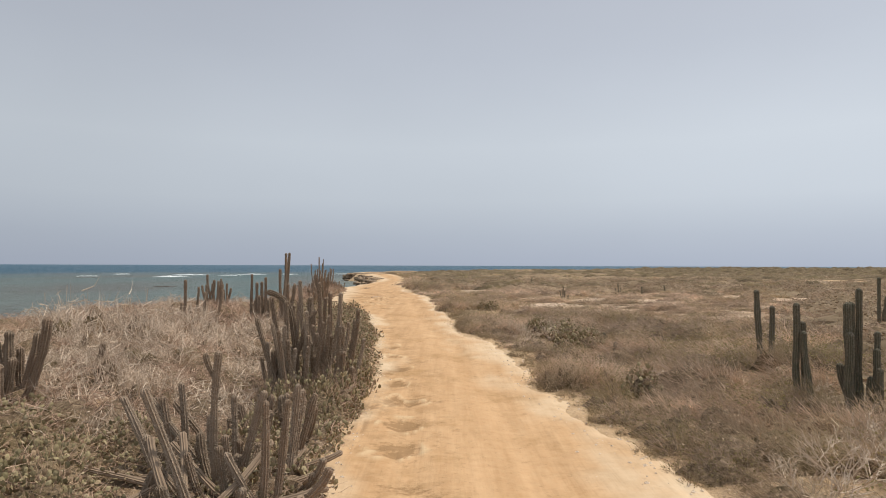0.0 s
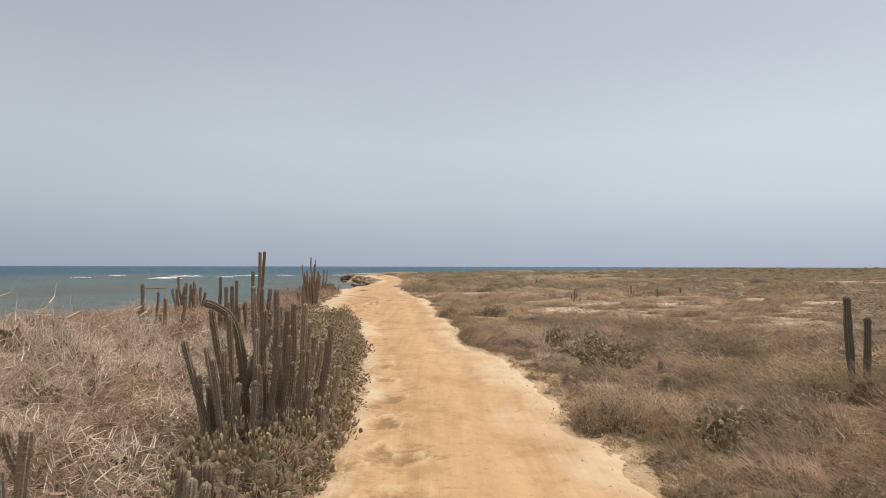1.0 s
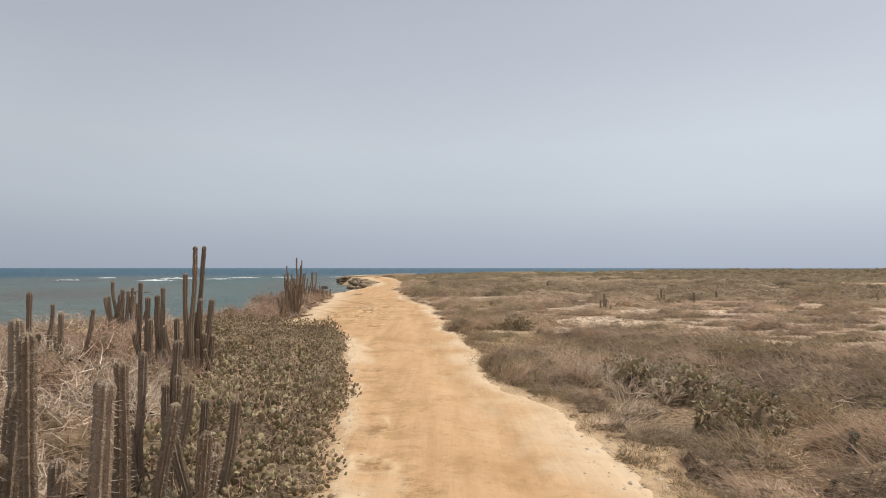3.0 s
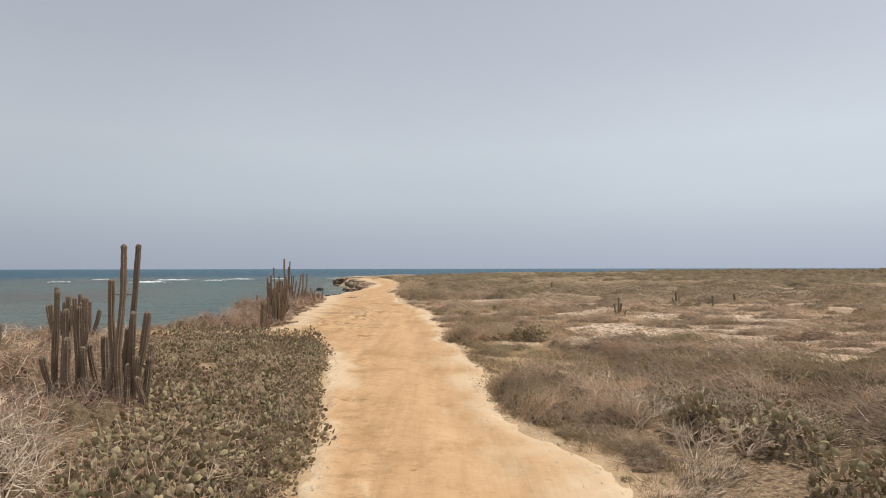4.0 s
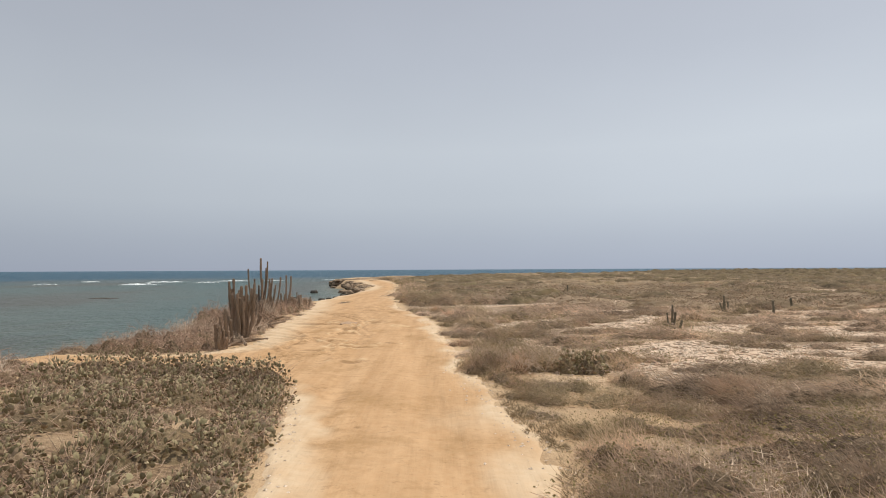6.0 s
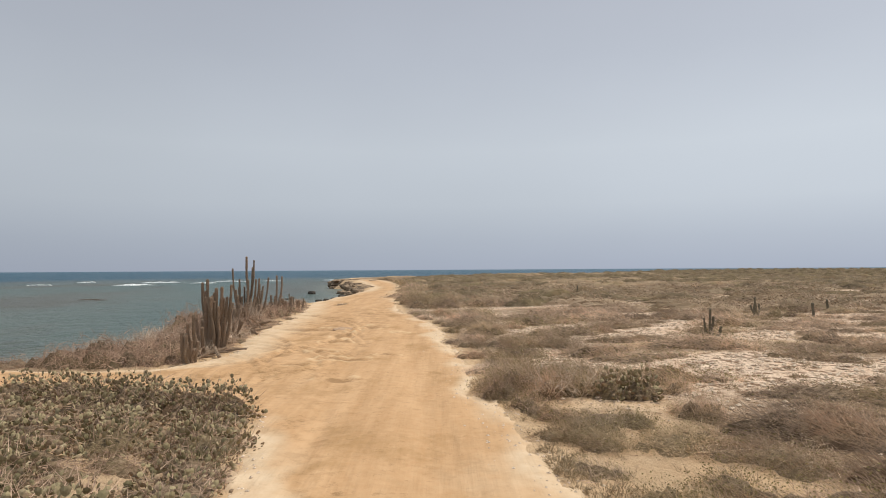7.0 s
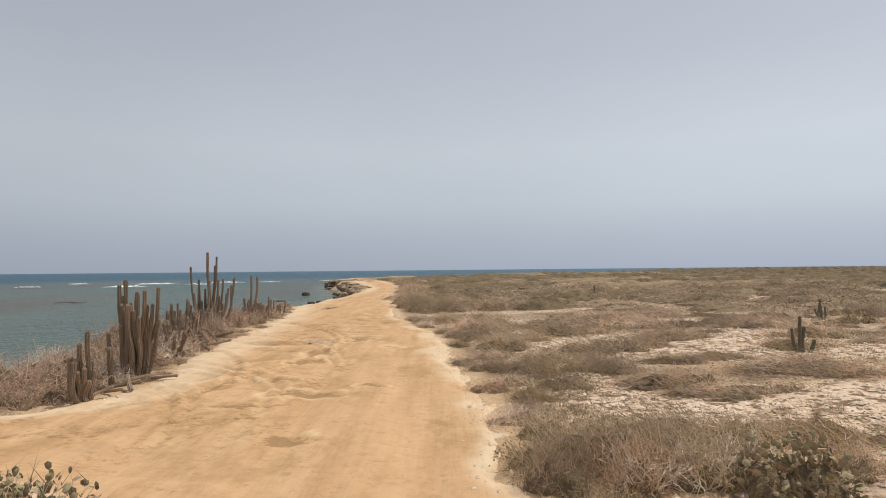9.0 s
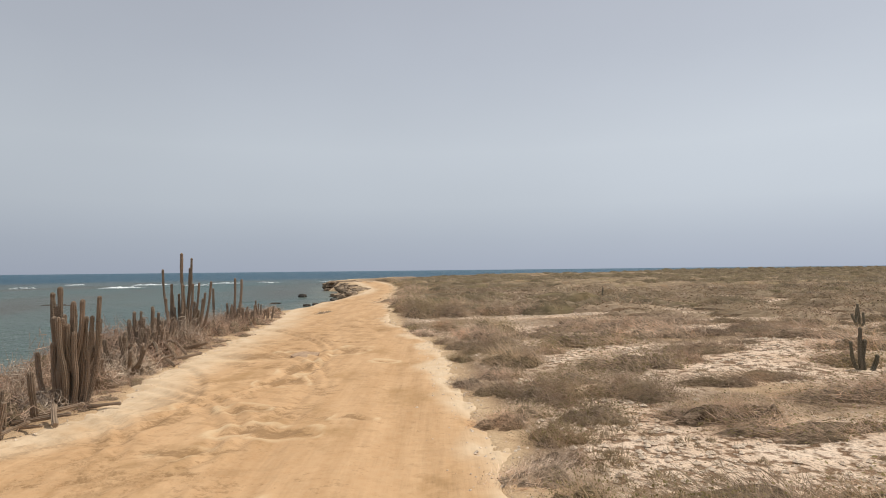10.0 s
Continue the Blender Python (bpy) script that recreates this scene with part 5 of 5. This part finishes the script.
for y in np.arange(31.8, 54.5, 0.8):
    tall = 1.0 + 0.7 * float(smooth(y, 36, 38) * (1 - smooth(y, 47, 50)))
    for off in (0.35, 1.0, 1.8):
        x, s = float(lerp(y, LEFT)) - off + rng.normal(0, 0.15), rng.uniform(0.5, 0.8) * (0.6 if off < 0.8 else 1.0)
        if x > -11.2:
            kind = pale if rng.uniform() < 0.16 else tan
            place(kind[int(rng.integers(2))], x, y + rng.uniform(-0.3, 0.3), rng.uniform(0, 360), s, s, s * rng.uniform(0.8, 1.4) * (0.6 if off < 0.8 else 1.2 * tall))
for x, y, s, h in ((-7.6, 31.6, 0.5, 0.7), (-8.2, 31.4, 0.6, 0.9), (-8.9, 31.2, 0.6, 1.0), (-9.7, 31.1, 0.65, 0.95), (-10.5, 31.0, 0.6, 0.7), (-11.3, 30.9, 0.6, 0.5), (-7.9, 32.4, 0.6, 1.1), (-8.6, 32.3, 0.7, 1.3),
                   (-9.4, 32.2, 0.7, 1.2), (-10.3, 32.3, 0.7, 0.9), (-11.2, 32.5, 0.6, 0.6), (-8.2, 33.4, 0.7, 1.2), (-9.0, 33.6, 0.7, 1.2), (-9.9, 33.8, 0.7, 1.0), (-10.8, 34.2, 0.7, 0.7), (-8.5, 34.8, 0.7, 1.1),
                   (-9.4, 35.3, 0.7, 1.1), (-10.2, 36.0, 0.7, 0.9), (-9.0, 36.4, 0.8, 1.4), (-9.8, 37.6, 0.8, 1.7), (-9.2, 38.6, 0.8, 1.8), (-10.2, 39.6, 0.8, 1.7), (-9.9, 41.0, 0.8, 1.4)):
    place((pale if rng.uniform() < 0.12 else tan)[int(rng.integers(2))], x, y, rng.uniform(0, 360), s, s, h * 1.12)
place(olive_thin[0], -7.2, 54.0, 85, 1.6, 0.5, 0.3)
for x, y, s in ((-9.5, 82.0, 0.8), (-9.8, 86.0, 0.9), (-10.2, 89.0, 0.8), (-10.5, 93.0, 0.9), (-11.6, 97.0, 0.9), (-9.3, 79.0, 0.7)):
    place(olive_thin[int(rng.integers(3))], x, y, 80, s * 1.8, s * 0.6, s * 0.45)
for p in prototypes:
    away(p)

# ---- scrub too far and dense to count ----


def arrays(ob):
    me = ob.data
    v = np.empty(len(me.vertices) * 3)
    me.vertices.foreach_get("co", v)
    return v.reshape(-1, 3), [tuple(p.vertices) for p in me.polygons]


def far_scrub():
    """Low shrubs joined: twiggy ones to the middle distance, simpler mounds beyond."""
    rng = np.random.default_rng(17)
    core, tw, dry, green, bush = Soup(), Soup(), Soup(), Soup(), Soup()
    protos = [shrub("far_shrub", "x", "x", 1.3, 0.9, 0.55, 110, 70, TWIG_GREY, LEAF_DRY, 600 + k, "x", (0.12, 0.32), 0.009, 0.055, 4, 0.6, 0.6, 3) for k in range(5)]
    shapes = [[arrays(c) for c in p.children] for p in protos]
    for k in range(5300):
        y = 40 + 240 * rng.uniform() ** 1.6
        x = rng.uniform(-8, 8 + 0.95 * y)
        side = k >= 4800
        if side:
            y = rng.uniform(8, 46)
            x = 3.8 + 0.5 * y + rng.uniform() * (2.5 + 0.38 * y)
        elif x - float(lerp(y, RIGHT)) < (1.0 if y > 55 else 2.4) or y < 45.5 and x < 4.5 + 0.8 * y or x < float(lerp(y, SHORE)) + 7:
            continue
        if side and rng.uniform() < 0.15 + 0.3 * float(smooth(y, 26, 32)):
            continue
        if not side and vnoise(x / 16, y / 9, 77) < rng.uniform(-0.5, 0.4) or not side and y < 70 and rng.uniform() < 0.3:
            continue
        z = float(ground_z(x, y))
        if y < 82:
            s, t = rng.uniform(0.55, 1.1) if rng.uniform() < 0.72 else rng.uniform(1.4, 2.3), rng.normal(0, 0.15)
            c, n = math.cos(t), math.sin(t)
            m = np.array([[c * s * 1.5, -n * s, 0], [n * s * 1.5, c * s, 0], [0, 0, min(s, 1.3) * rng.uniform(0.65, 1.1)]])
            for (v, f), soup in zip(shapes[int(rng.integers(5))], (core, tw, green if vnoise(x / 9, y / 9, 79) > (0.4 if s < 1.3 else -0.3) else dry)):
                soup.add(v @ m.T + np.array([x, y, z]), f)
            continue
        g = min(1 + y / 110, 1.9)
        a, b, h = rng.uniform(0.8, 1.8) * g, rng.uniform(0.5, 0.9) * g, rng.uniform(0.3, 0.65) * (0.8 + 0.2 * g) * (1 + 1.3 * smooth(x, 55, 120) * rng.uniform())
        at = np.array([x, y, z])
        one = Soup()
        mound(one, a, b, h * 0.8, rng, 9, 4, 0.3)
        (bush if vnoise(x / 30, y / 22, 81) + 0.9 * float(smooth(x, 55, 100)) > -0.45 else core).add(one.v[0] + at, one.f)
        n = 30 if y < 130 else 12
        p, d = dome_points(n, a, b, h * 0.85, rng, 0.25)
        dr = d + 0.5 * WIND + rng.normal(0, 0.5, (n, 3))
        dr /= np.linalg.norm(dr, axis=1, keepdims=True)
        spikes(tw, at + p, at + p + dr * rng.uniform(0.12, 0.35, (n, 1)) * (0.7 + 0.3 * g), 0.010 * g)
    # taller olive thicket along the far side of the plain
    for k in range(330):
        x = rng.uniform(30, 150)
        y = 92 + 0.12 * x + 90 * rng.uniform() ** 1.5 + 8 * float(vnoise(x / 20, 3.3, 83))
        if float(vnoise(x / 26, y / 14, 84)) < rng.uniform(-0.6, 0.3) - 0.7 * float(smooth(x, 40, 80)):
            continue
        a, b, h = rng.uniform(1.6, 4.2), rng.uniform(1.0, 1.8), rng.uniform(0.55, 1.0) * (0.75 + 0.35 * float(smooth(x, 40, 90)))
        at = np.array([x, y, float(ground_z(x, y))])
        one = Soup()
        mound(one, a, b, h, rng, 13, 6, 0.32)
        bush.add(one.v[0] + at, one.f)
        p, d = dome_points(110, a, b, h * 0.98, rng, 0.12)
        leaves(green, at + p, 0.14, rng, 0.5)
    # long dark cushions of leafy scrub scattered over the plain
    for k in range(420):
        y = 50 + 75 * rng.uniform() ** 1.2
        x = rng.uniform(-4, 4 + 0.85 * y)
        if x - float(lerp(y, RIGHT)) < 3.0 or float(vnoise(x / 11, y / 7, 85)) < rng.uniform(-0.4, 0.5):
            continue
        a, b, h = rng.uniform(1.0, 2.8), rng.uniform(0.6, 1.1), rng.uniform(0.4, 0.75)
        at = np.array([x, y, float(ground_z(x, y))])
        one = Soup()
        mound(one, a, b, h * 0.85, rng, 13, 5, 0.34)
        bush.add(one.v[0] + at, one.f)
        p, d = dome_points(70, a, b, h, rng, 0.2)
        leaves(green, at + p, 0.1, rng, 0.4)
        p, d = dome_points(45, a, b, h, rng, 0.25)
        dr = d + 0.7 * WIND + rng.normal(0, 0.4, (45, 3))
        spikes(tw, at + p, at + p + dr / np.linalg.norm(dr, axis=1, keepdims=True) * rng.uniform(0.12, 0.35, (45, 1)), 0.01)
    for p in protos:
        away(p)
    root = tagged(new("far_scrub"), "low grey-brown and olive scrub covering the distant plain", "scrub", kind="stuff")
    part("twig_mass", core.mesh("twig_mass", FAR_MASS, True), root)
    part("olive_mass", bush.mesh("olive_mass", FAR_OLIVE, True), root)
    part("twig_layer", tw.mesh("twig_layer", TWIG_GREY), root)
    part("dry_foliage", dry.mesh("dry_foliage", LEAF_DRY), root)
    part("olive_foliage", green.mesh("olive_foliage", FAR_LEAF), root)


far_scrub()


def tufts():
    """Dry grass and litter between the shrubs."""
    rng = np.random.default_rng(27)
    s = Soup()
    n = 4200
    y = rng.uniform(2, 60, n)
    right = rng.uniform(size=n) < 0.62
    x = np.where(right, lerp(y, RIGHT) + 0.1 + rng.uniform(0, 1, n) ** 1.6 * (3 + 0.6 * y), lerp(y, LEFT) - 0.05 - rng.uniform(0, 1, n) * 9)
    ok = (road_inside(x, y) < 0.02) & (x > lerp(y, SHORE) + 2.5) & ~((y > 28) & (x < lerp(y, RIGHT) + 1.6) & (x > lerp(y, RIGHT)))
    x, y = x[ok], y[ok]
    m = 11
    bx, by = np.repeat(x, m) + rng.normal(0, 0.04, len(x) * m), np.repeat(y, m) + rng.normal(0, 0.04, len(x) * m)
    base = np.stack([bx, by, ground_z(bx, by) - 0.01], 1)
    d = rng.normal(size=base.shape) * np.array([0.6, 0.6, 0.3]) + np.array([-0.25, 0, 0.8])
    d /= np.linalg.norm(d, axis=1, keepdims=True)
    spikes(s, base, base + d * rng.uniform(0.04, 0.16, (len(base), 1)), 0.003)
    tagged(new("dry_grass", s.mesh("dry_grass", GRASS)), "sparse straw-coloured dry grass tufts between shrubs", "grass", kind="stuff")
    # round hummocks of low plants along the track's right edge and in the gaps
    s = Soup()
    n, m = 620, 85
    y = rng.uniform(3, 44, n)
    x = lerp(y, RIGHT) + np.where(rng.uniform(size=n) < 0.6, np.abs(rng.normal(0.15, 0.45, n)) + 0.08, rng.uniform(0.5, 9, n))
    x = np.where(y > 29, x + 0.9, x)
    r = rng.uniform(0.06, 0.21, n)
    a = rng.normal(size=(n * m, 3))
    a[:, 2] = np.abs(a[:, 2])
    a /= np.linalg.norm(a, axis=1, keepdims=True)
    at = np.stack([np.repeat(x, m), np.repeat(y, m), np.repeat(ground_z(x, y), m)], 1)
    rr = np.repeat(r, m)[:, None]
    spikes(s, at + a * rr * np.array([0.75, 0.75, 0.4]), at + a * rr * np.array([1.05, 1.05, 0.8]) * rng.uniform(0.85, 1.2, (len(a), 1)) + rng.normal(0, 0.02, at.shape), 0.004)
    tagged(new("low_plants", s.mesh("low_plants", GRASS)), "small olive-brown cushion plants on sandy ground", "plants", kind="stuff")
    # fallen twigs
    s = Soup()
    n = 7000
    y = rng.uniform(2.5, 50, n)
    x = np.where(rng.uniform(size=n) < 0.6, lerp(y, RIGHT) + 0.15 + rng.uniform(0, 1, n) * (2 + 0.7 * y), lerp(y, LEFT) - 0.1 - rng.uniform(0, 1, n) * 10)
    ok = (road_inside(x, y) < -0.05) & (x > lerp(y, SHORE) + 3)
    x, y = x[ok], y[ok]
    t = rng.uniform(0, 6.28, len(x))
    ln = rng.uniform(0.06, 0.35, len(x))
    x2, y2 = x + ln * np.cos(t), y + ln * np.sin(t)
    spikes(s, np.stack([x, y, ground_z(x, y) + 0.012], 1), np.stack([x2, y2, ground_z(x2, y2) + 0.02], 1), 0.006)
    tagged(new("fallen_twigs", s.mesh("fallen_twigs", TWIG_TAN)), "scattered dry fallen twigs on the ground", "litter", kind="stuff")


tufts()

# ---- dead branching bushes ----


def dead_bush(x, y, size, seed):
    """A leafless bush: forked grey-white limbs rising from one foot."""
    rng = np.random.default_rng(seed)
    root = tagged(new("dead_bush"), "leafless bush of forked bleached branches in low scrub", "dead bush", "dead bushes")
    root.matrix_world = pose(x, y, top_z(x, y) - 0.03)
    for k in range(9):
        s = Soup()
        a = k * 0.7 + rng.uniform(-0.3, 0.3)
        todo = [(np.zeros(3), np.array([0.7 * math.cos(a), 0.7 * math.sin(a), rng.uniform(0.5, 1.0)]), size * rng.uniform(0.35, 0.55), 0.011, 0)]
        while todo:
            at, d, ln, rad, level = todo.pop()
            d = d / np.linalg.norm(d)
            tip = at + d * ln
            spikes(s, at[None], tip[None] + d * ln * 0.12, rad, rng.normal(0, 0.05 * ln, (1, 3)))
            if level < 3:
                for _ in range(3):
                    u = rng.uniform(0.45, 0.95)
                    todo.append((at + d * ln * u, d + rng.normal(0, 0.55, 3) + np.array([0, 0, 0.1]), ln * rng.uniform(0.5, 0.75), rad * 0.62, level + 1))
        part("branch", s.mesh("branch", TWIG_PALE), root)


for k, (x, y, size) in enumerate(((3.55, 5.6, 0.75), (4.2, 6.1, 0.85), (4.9, 6.3, 0.8), (4.6, 5.2, 0.7), (5.4, 7.2, 0.7), (3.9, 11.3, 0.6), (2.5, 17.0, 0.7), (3.2, 17.2, 0.6), (2.2, 20.0, 0.7), (3.3, 19.4, 0.6), (1.8, 19.0, 0.6), (2.3, 19.3, 0.65), (2.7, 18.8, 0.6), (2.3, 18.3, 0.6), (3.0, 18.4, 0.55), (3.6, 18.9, 0.6), (6.2, 9.9, 0.7), (0.9, 27.5, 0.7),
                                  (1.4, 27.5, 0.7), (1.9, 27.9, 0.6), (-4.9, 16.4, 0.9), (-4.3, 15.4, 0.8), (-5.6, 17.0, 0.9), (-5.3, 8.4, 0.8), (-6.0, 9.0, 0.9), (-4.5, 9.4, 0.8), (-5.1, 11.2, 0.9), (-5.9, 12.4, 1.0), (-7.0, 14.2, 1.0), (-8.2, 14.8, 1.0))):
    dead_bush(x, y, size, 700 + k)

# ---- stones and rocks ----


def blob(rng, sx, sy, sz, nu=7, nv=4, rough=0.22):
    v, f = [], []
    for j in range(nv + 1):
        e = -math.pi / 2 + math.pi * j / nv
        for i in range(nu):
            t = 2 * math.pi * i / nu + (0.4 if j % 2 else 0)
            k = 1 + rng.normal(0, rough)
            v.append((sx * k * math.cos(e) * math.cos(t), sy * k * math.cos(e) * math.sin(t), sz * math.sin(e) * (1 + rng.normal(0, rough * 0.5))))
    for j in range(nv):
        for i in range(nu):
            f.append((j * nu + i, j * nu + (i + 1) % nu, (j + 1) * nu + (i + 1) % nu, (j + 1) * nu + i))
    return np.array(v), f


def rubble():
    rng = np.random.default_rng(37)
    s = Soup()
    shapes = [blob(rng, 1, 0.8, 0.6, 5, 2, 0.2) for _ in range(12)]

    def strew(x, y, z, r):
        n = len(x)
        t, kind = rng.uniform(0, 6.28, n), rng.integers(0, 12, n)
        for k in range(12):
            v, f = shapes[k]
            q = kind == k
            c, sn, rr = np.cos(t[q])[:, None], np.sin(t[q])[:, None], r[q][:, None]
            w = np.stack([(v[:, 0] * c - v[:, 1] * sn) * rr + x[q][:, None], (v[:, 0] * sn + v[:, 1] * c) * rr + y[q][:, None], v[:, 2] * rr + z[q][:, None]], -1)
            o = (np.arange(q.sum()) * len(v) + s.n)[:, None]
            s.v.append(w.reshape(-1, 3))
            s.n += w.shape[0] * len(v)
            for face in f:
                s.f += [tuple(a) for a in (o + np.array(face)).tolist()]

    y = 22 + 36 * rng.uniform(size=42000) ** 1.35
    x = lerp(y, RIGHT) + 0.1 + rng.uniform(size=42000) ** 1.2 * 20
    ok = rng.uniform(size=42000) < stoniness(x, y) * smooth(vnoise(x / 0.6, y / 0.6, 58), -0.7, 0.5)
    x, y = x[ok][:13000], y[ok][:13000]
    r = 0.014 + 0.05 * rng.uniform(size=len(x)) ** 1.8
    strew(x, y, ground_z(x, y) + 0.25 * r, r)
    # gravel along both edges of the track
    y = rng.uniform(3, 50, 3000)
    right = rng.uniform(size=3000) < 0.75
    x = np.where(right, lerp(y, RIGHT) + rng.normal(0.05, 0.3, 3000), lerp(y, LEFT) + np.abs(rng.normal(0.05, 0.15, 3000)))
    z = np.maximum(ground_z(x, y), np.where(road_inside(x, y) > -0.3, road_z(x, y), -9))
    strew(x, y, z + 0.002, 0.006 + 0.026 * rng.uniform(size=3000) ** 2)
    tagged(new("coral_rubble", s.mesh("coral_rubble", STONE)), "pale pinkish coral rubble scattered on bare ground", "rubble", kind="stuff")


rubble()


def rock(x, y, z, sx, sy, sz, rz, seed, label, group, mat):
    rng = np.random.default_rng(seed)
    v, f = blob(rng, sx, sy, sz, 18, 11, 0.12)
    v[:, 2] = np.minimum(v[:, 2], sz * 0.62)
    ob = new("rock", mesh_of("rock", v, f, mat))
    ob.matrix_world = pose(x, y, z, 0, 0, rz)
    tagged(ob, label, "rock", group)


for k, (x, y, z, sx, sy, sz, rz) in enumerate((
        (-19.0, 119.5, 0.0, 1.9, 1.5, 1.25, 35), (-17.6, 117.4, -0.05, 1.7, 1.2, 1.25, 40), (-16.3, 115.4, 0.0, 1.6, 1.2, 1.2, 40), (-15.0, 113.2, -0.05, 1.6, 1.1, 1.2, 45),
        (-13.8, 111.0, -0.1, 1.5, 1.1, 1.1, 50), (-12.7, 108.8, -0.1, 1.3, 1.0, 1.0, 50), (-11.9, 106.6, -0.1, 1.1, 0.9, 0.75, 40), (-18.6, 116.2, -0.75, 1.2, 0.8, 0.7, 30), (-16.9, 113.4, -0.7, 1.3, 0.9, 0.7, -10),
        (-15.4, 111.2, -0.7, 1.1, 0.8, 0.65, 0), (-14.2, 108.8, -0.7, 1.0, 0.7, 0.6, 20), (-13.2, 106.4, -0.6, 0.9, 0.7, 0.5, 0), (-20.4, 122.0, -0.2, 1.5, 1.7, 1.0, 0), (-16.8, 118.4, 0.55, 1.0, 0.8, 0.45, 15),
        (-14.4, 114.6, 0.5, 0.9, 0.7, 0.4, 0), (-20.0, 117.6, -0.75, 0.9, 0.7, 0.5, 0), (-12.6, 110.6, 0.5, 0.8, 0.6, 0.4, 70))):
    rock(x + 0.8, y, z, sx, sy, sz, rz, 400 + k, "brown eroded coral rock ledge at the headland", "headland rocks", ROCK)
for k, (x, y, z, sx, sy, sz, rz) in enumerate((
        (-10.2, 84.0, 0.0, 0.9, 0.8, 0.5, 10), (-10.7, 87.0, -0.1, 1.0, 0.9, 0.6, 50), (-10.3, 90.0, 0.05, 1.1, 0.9, 0.65, 20), (-11.4, 91.5, -0.2, 1.2, 0.9, 0.7, 60), (-11.2, 94.5, 0.0, 1.2, 1.0, 0.75, 30),
        (-12.4, 95.8, -0.25, 1.2, 0.9, 0.75, 0), (-12.3, 98.6, 0.0, 1.2, 1.0, 0.7, 70), (-13.4, 99.6, -0.2, 1.1, 0.9, 0.75, 15), (-13.5, 102.6, 0.0, 1.2, 1.0, 0.7, 40), (-12.0, 88.6, -0.5, 0.8, 0.7, 0.5, 0),
        (-13.2, 93.0, -0.55, 0.9, 0.7, 0.5, 25), (-10.0, 92.6, 0.2, 0.6, 0.5, 0.35, 0), (-11.3, 97.6, 0.2, 0.7, 0.6, 0.35, 45), (-14.4, 96.6, -0.6, 0.8, 0.6, 0.45, 0),
        (-12.8, 101.2, 0.15, 1.0, 0.9, 0.5, 20), (-14.2, 101.6, -0.1, 1.0, 0.9, 0.6, 50), (-13.6, 104.4, 0.25, 1.1, 0.9, 0.55, 0), (-14.9, 105.0, -0.05, 1.0, 0.9, 0.6, 35), (-14.4, 107.6, 0.35, 1.1, 0.9, 0.5, 60), (-15.8, 108.4, 0.0, 1.1, 0.9, 0.6, 10), (-15.4, 110.8, 0.4, 1.1, 0.9, 0.45, 0))):
    rock(x + 0.1, y, z - 0.08, sx * 0.95, sy * 0.9, sz * 0.85, rz, 450 + k, "tumbled brown coral rocks below the sandy headland", "headland rocks", ROCK)
for k, (x, y, sx, sz) in enumerate(((-18.0, 94.5, 0.5, 0.52), (-17.5, 81.4, 0.5, 0.16), (-12.3, 79.6, 0.4, 0.3), (-12.9, 78.4, 0.35, 0.25), (-11.9, 81.0, 0.35, 0.28), (-11.9, 83.0, 0.45, 0.35), (-13.4, 77.2, 0.35, 0.22), (-12.6, 86.2, 0.4, 0.32), (-40.5, 83.0, 1.1, 0.1), (-38.5, 82.0, 0.8, 0.08))):
    rock(x, y, SEA + sz * 0.2, sx, sx * 0.8, sz, 30 * k, 430 + k, "dark wet rock standing in the shallows", "rocks in the sea", WET_ROCK)


def flat_slab(x, y, rz):
    """A flat stone laid bare in the track."""
    rng = np.random.default_rng(77)
    v, f = blob(rng, 0.36, 0.42, 0.1, 9, 5, 0.16)
    v[:, 2] = np.minimum(v[:, 2], 0.06)
    ob = new("flat_stone", mesh_of("flat_stone", v, f, BARE_STONE))
    ob.matrix_world = pose(x, y, top_z(x, y) - 0.03, 5, 0, rz)
    tagged(ob, "flat pinkish-grey stone laid bare in the sand track", "stone")


flat_slab(-4.52, 39.0, 12)

# ---- breakers ----


def breaker(x0, y0, x1, y1, width, seed):
    rng = np.random.default_rng(seed)
    n, m = 60, 7
    v = []
    for i in range(n):
        u = i / (n - 1)
        cx, cy = x0 + (x1 - x0) * u, y0 + (y1 - y0) * u + 1.2 * float(vnoise(u * 7, seed))
        w = width * (math.sin(math.pi * u) ** 0.5) * (0.55 + 0.45 * float(vnoise(u * 11, seed + 3.5)))
        hgt = 0.32 * (math.sin(math.pi * u) ** 0.5) * (0.6 + 0.4 * float(vnoise(u * 14, seed + 7.5)))
        for j in range(m):
            q = j / (m - 1)
            v.append((cx + rng.normal(0, 0.08), cy + w * (q - 0.3) + rng.normal(0, 0.12), SEA - 0.12 + hgt * math.sin(math.pi * q) * 1.4 + 0.14 * (0 < j < m - 1)))
    ob = new("breaking_wave", mesh_of("breaking_wave", np.array(v), [q[::-1] for q in grid_faces(n, m)], FOAM))
    tagged(ob, "white foaming crest of a small breaking wave", "wave", "breakers on the reef")


for k, (x0, y0, x1, y1, w) in enumerate(((-73.5, 147, -65, 147.6, 2.4), (-82, 174, -71, 176, 2.4), (-66, 185, -57, 187, 2.0), (-64, 163, -57, 163.6, 1.2), (-104, 182, -99, 183, 1.4), (-95, 150, -90, 150.6, 1.2),
                                         (-54, 190, -48, 191, 1.4), (-38, 196, -31, 197, 1.0))):
    breaker(x0, y0, x1, y1, w, 500 + k)
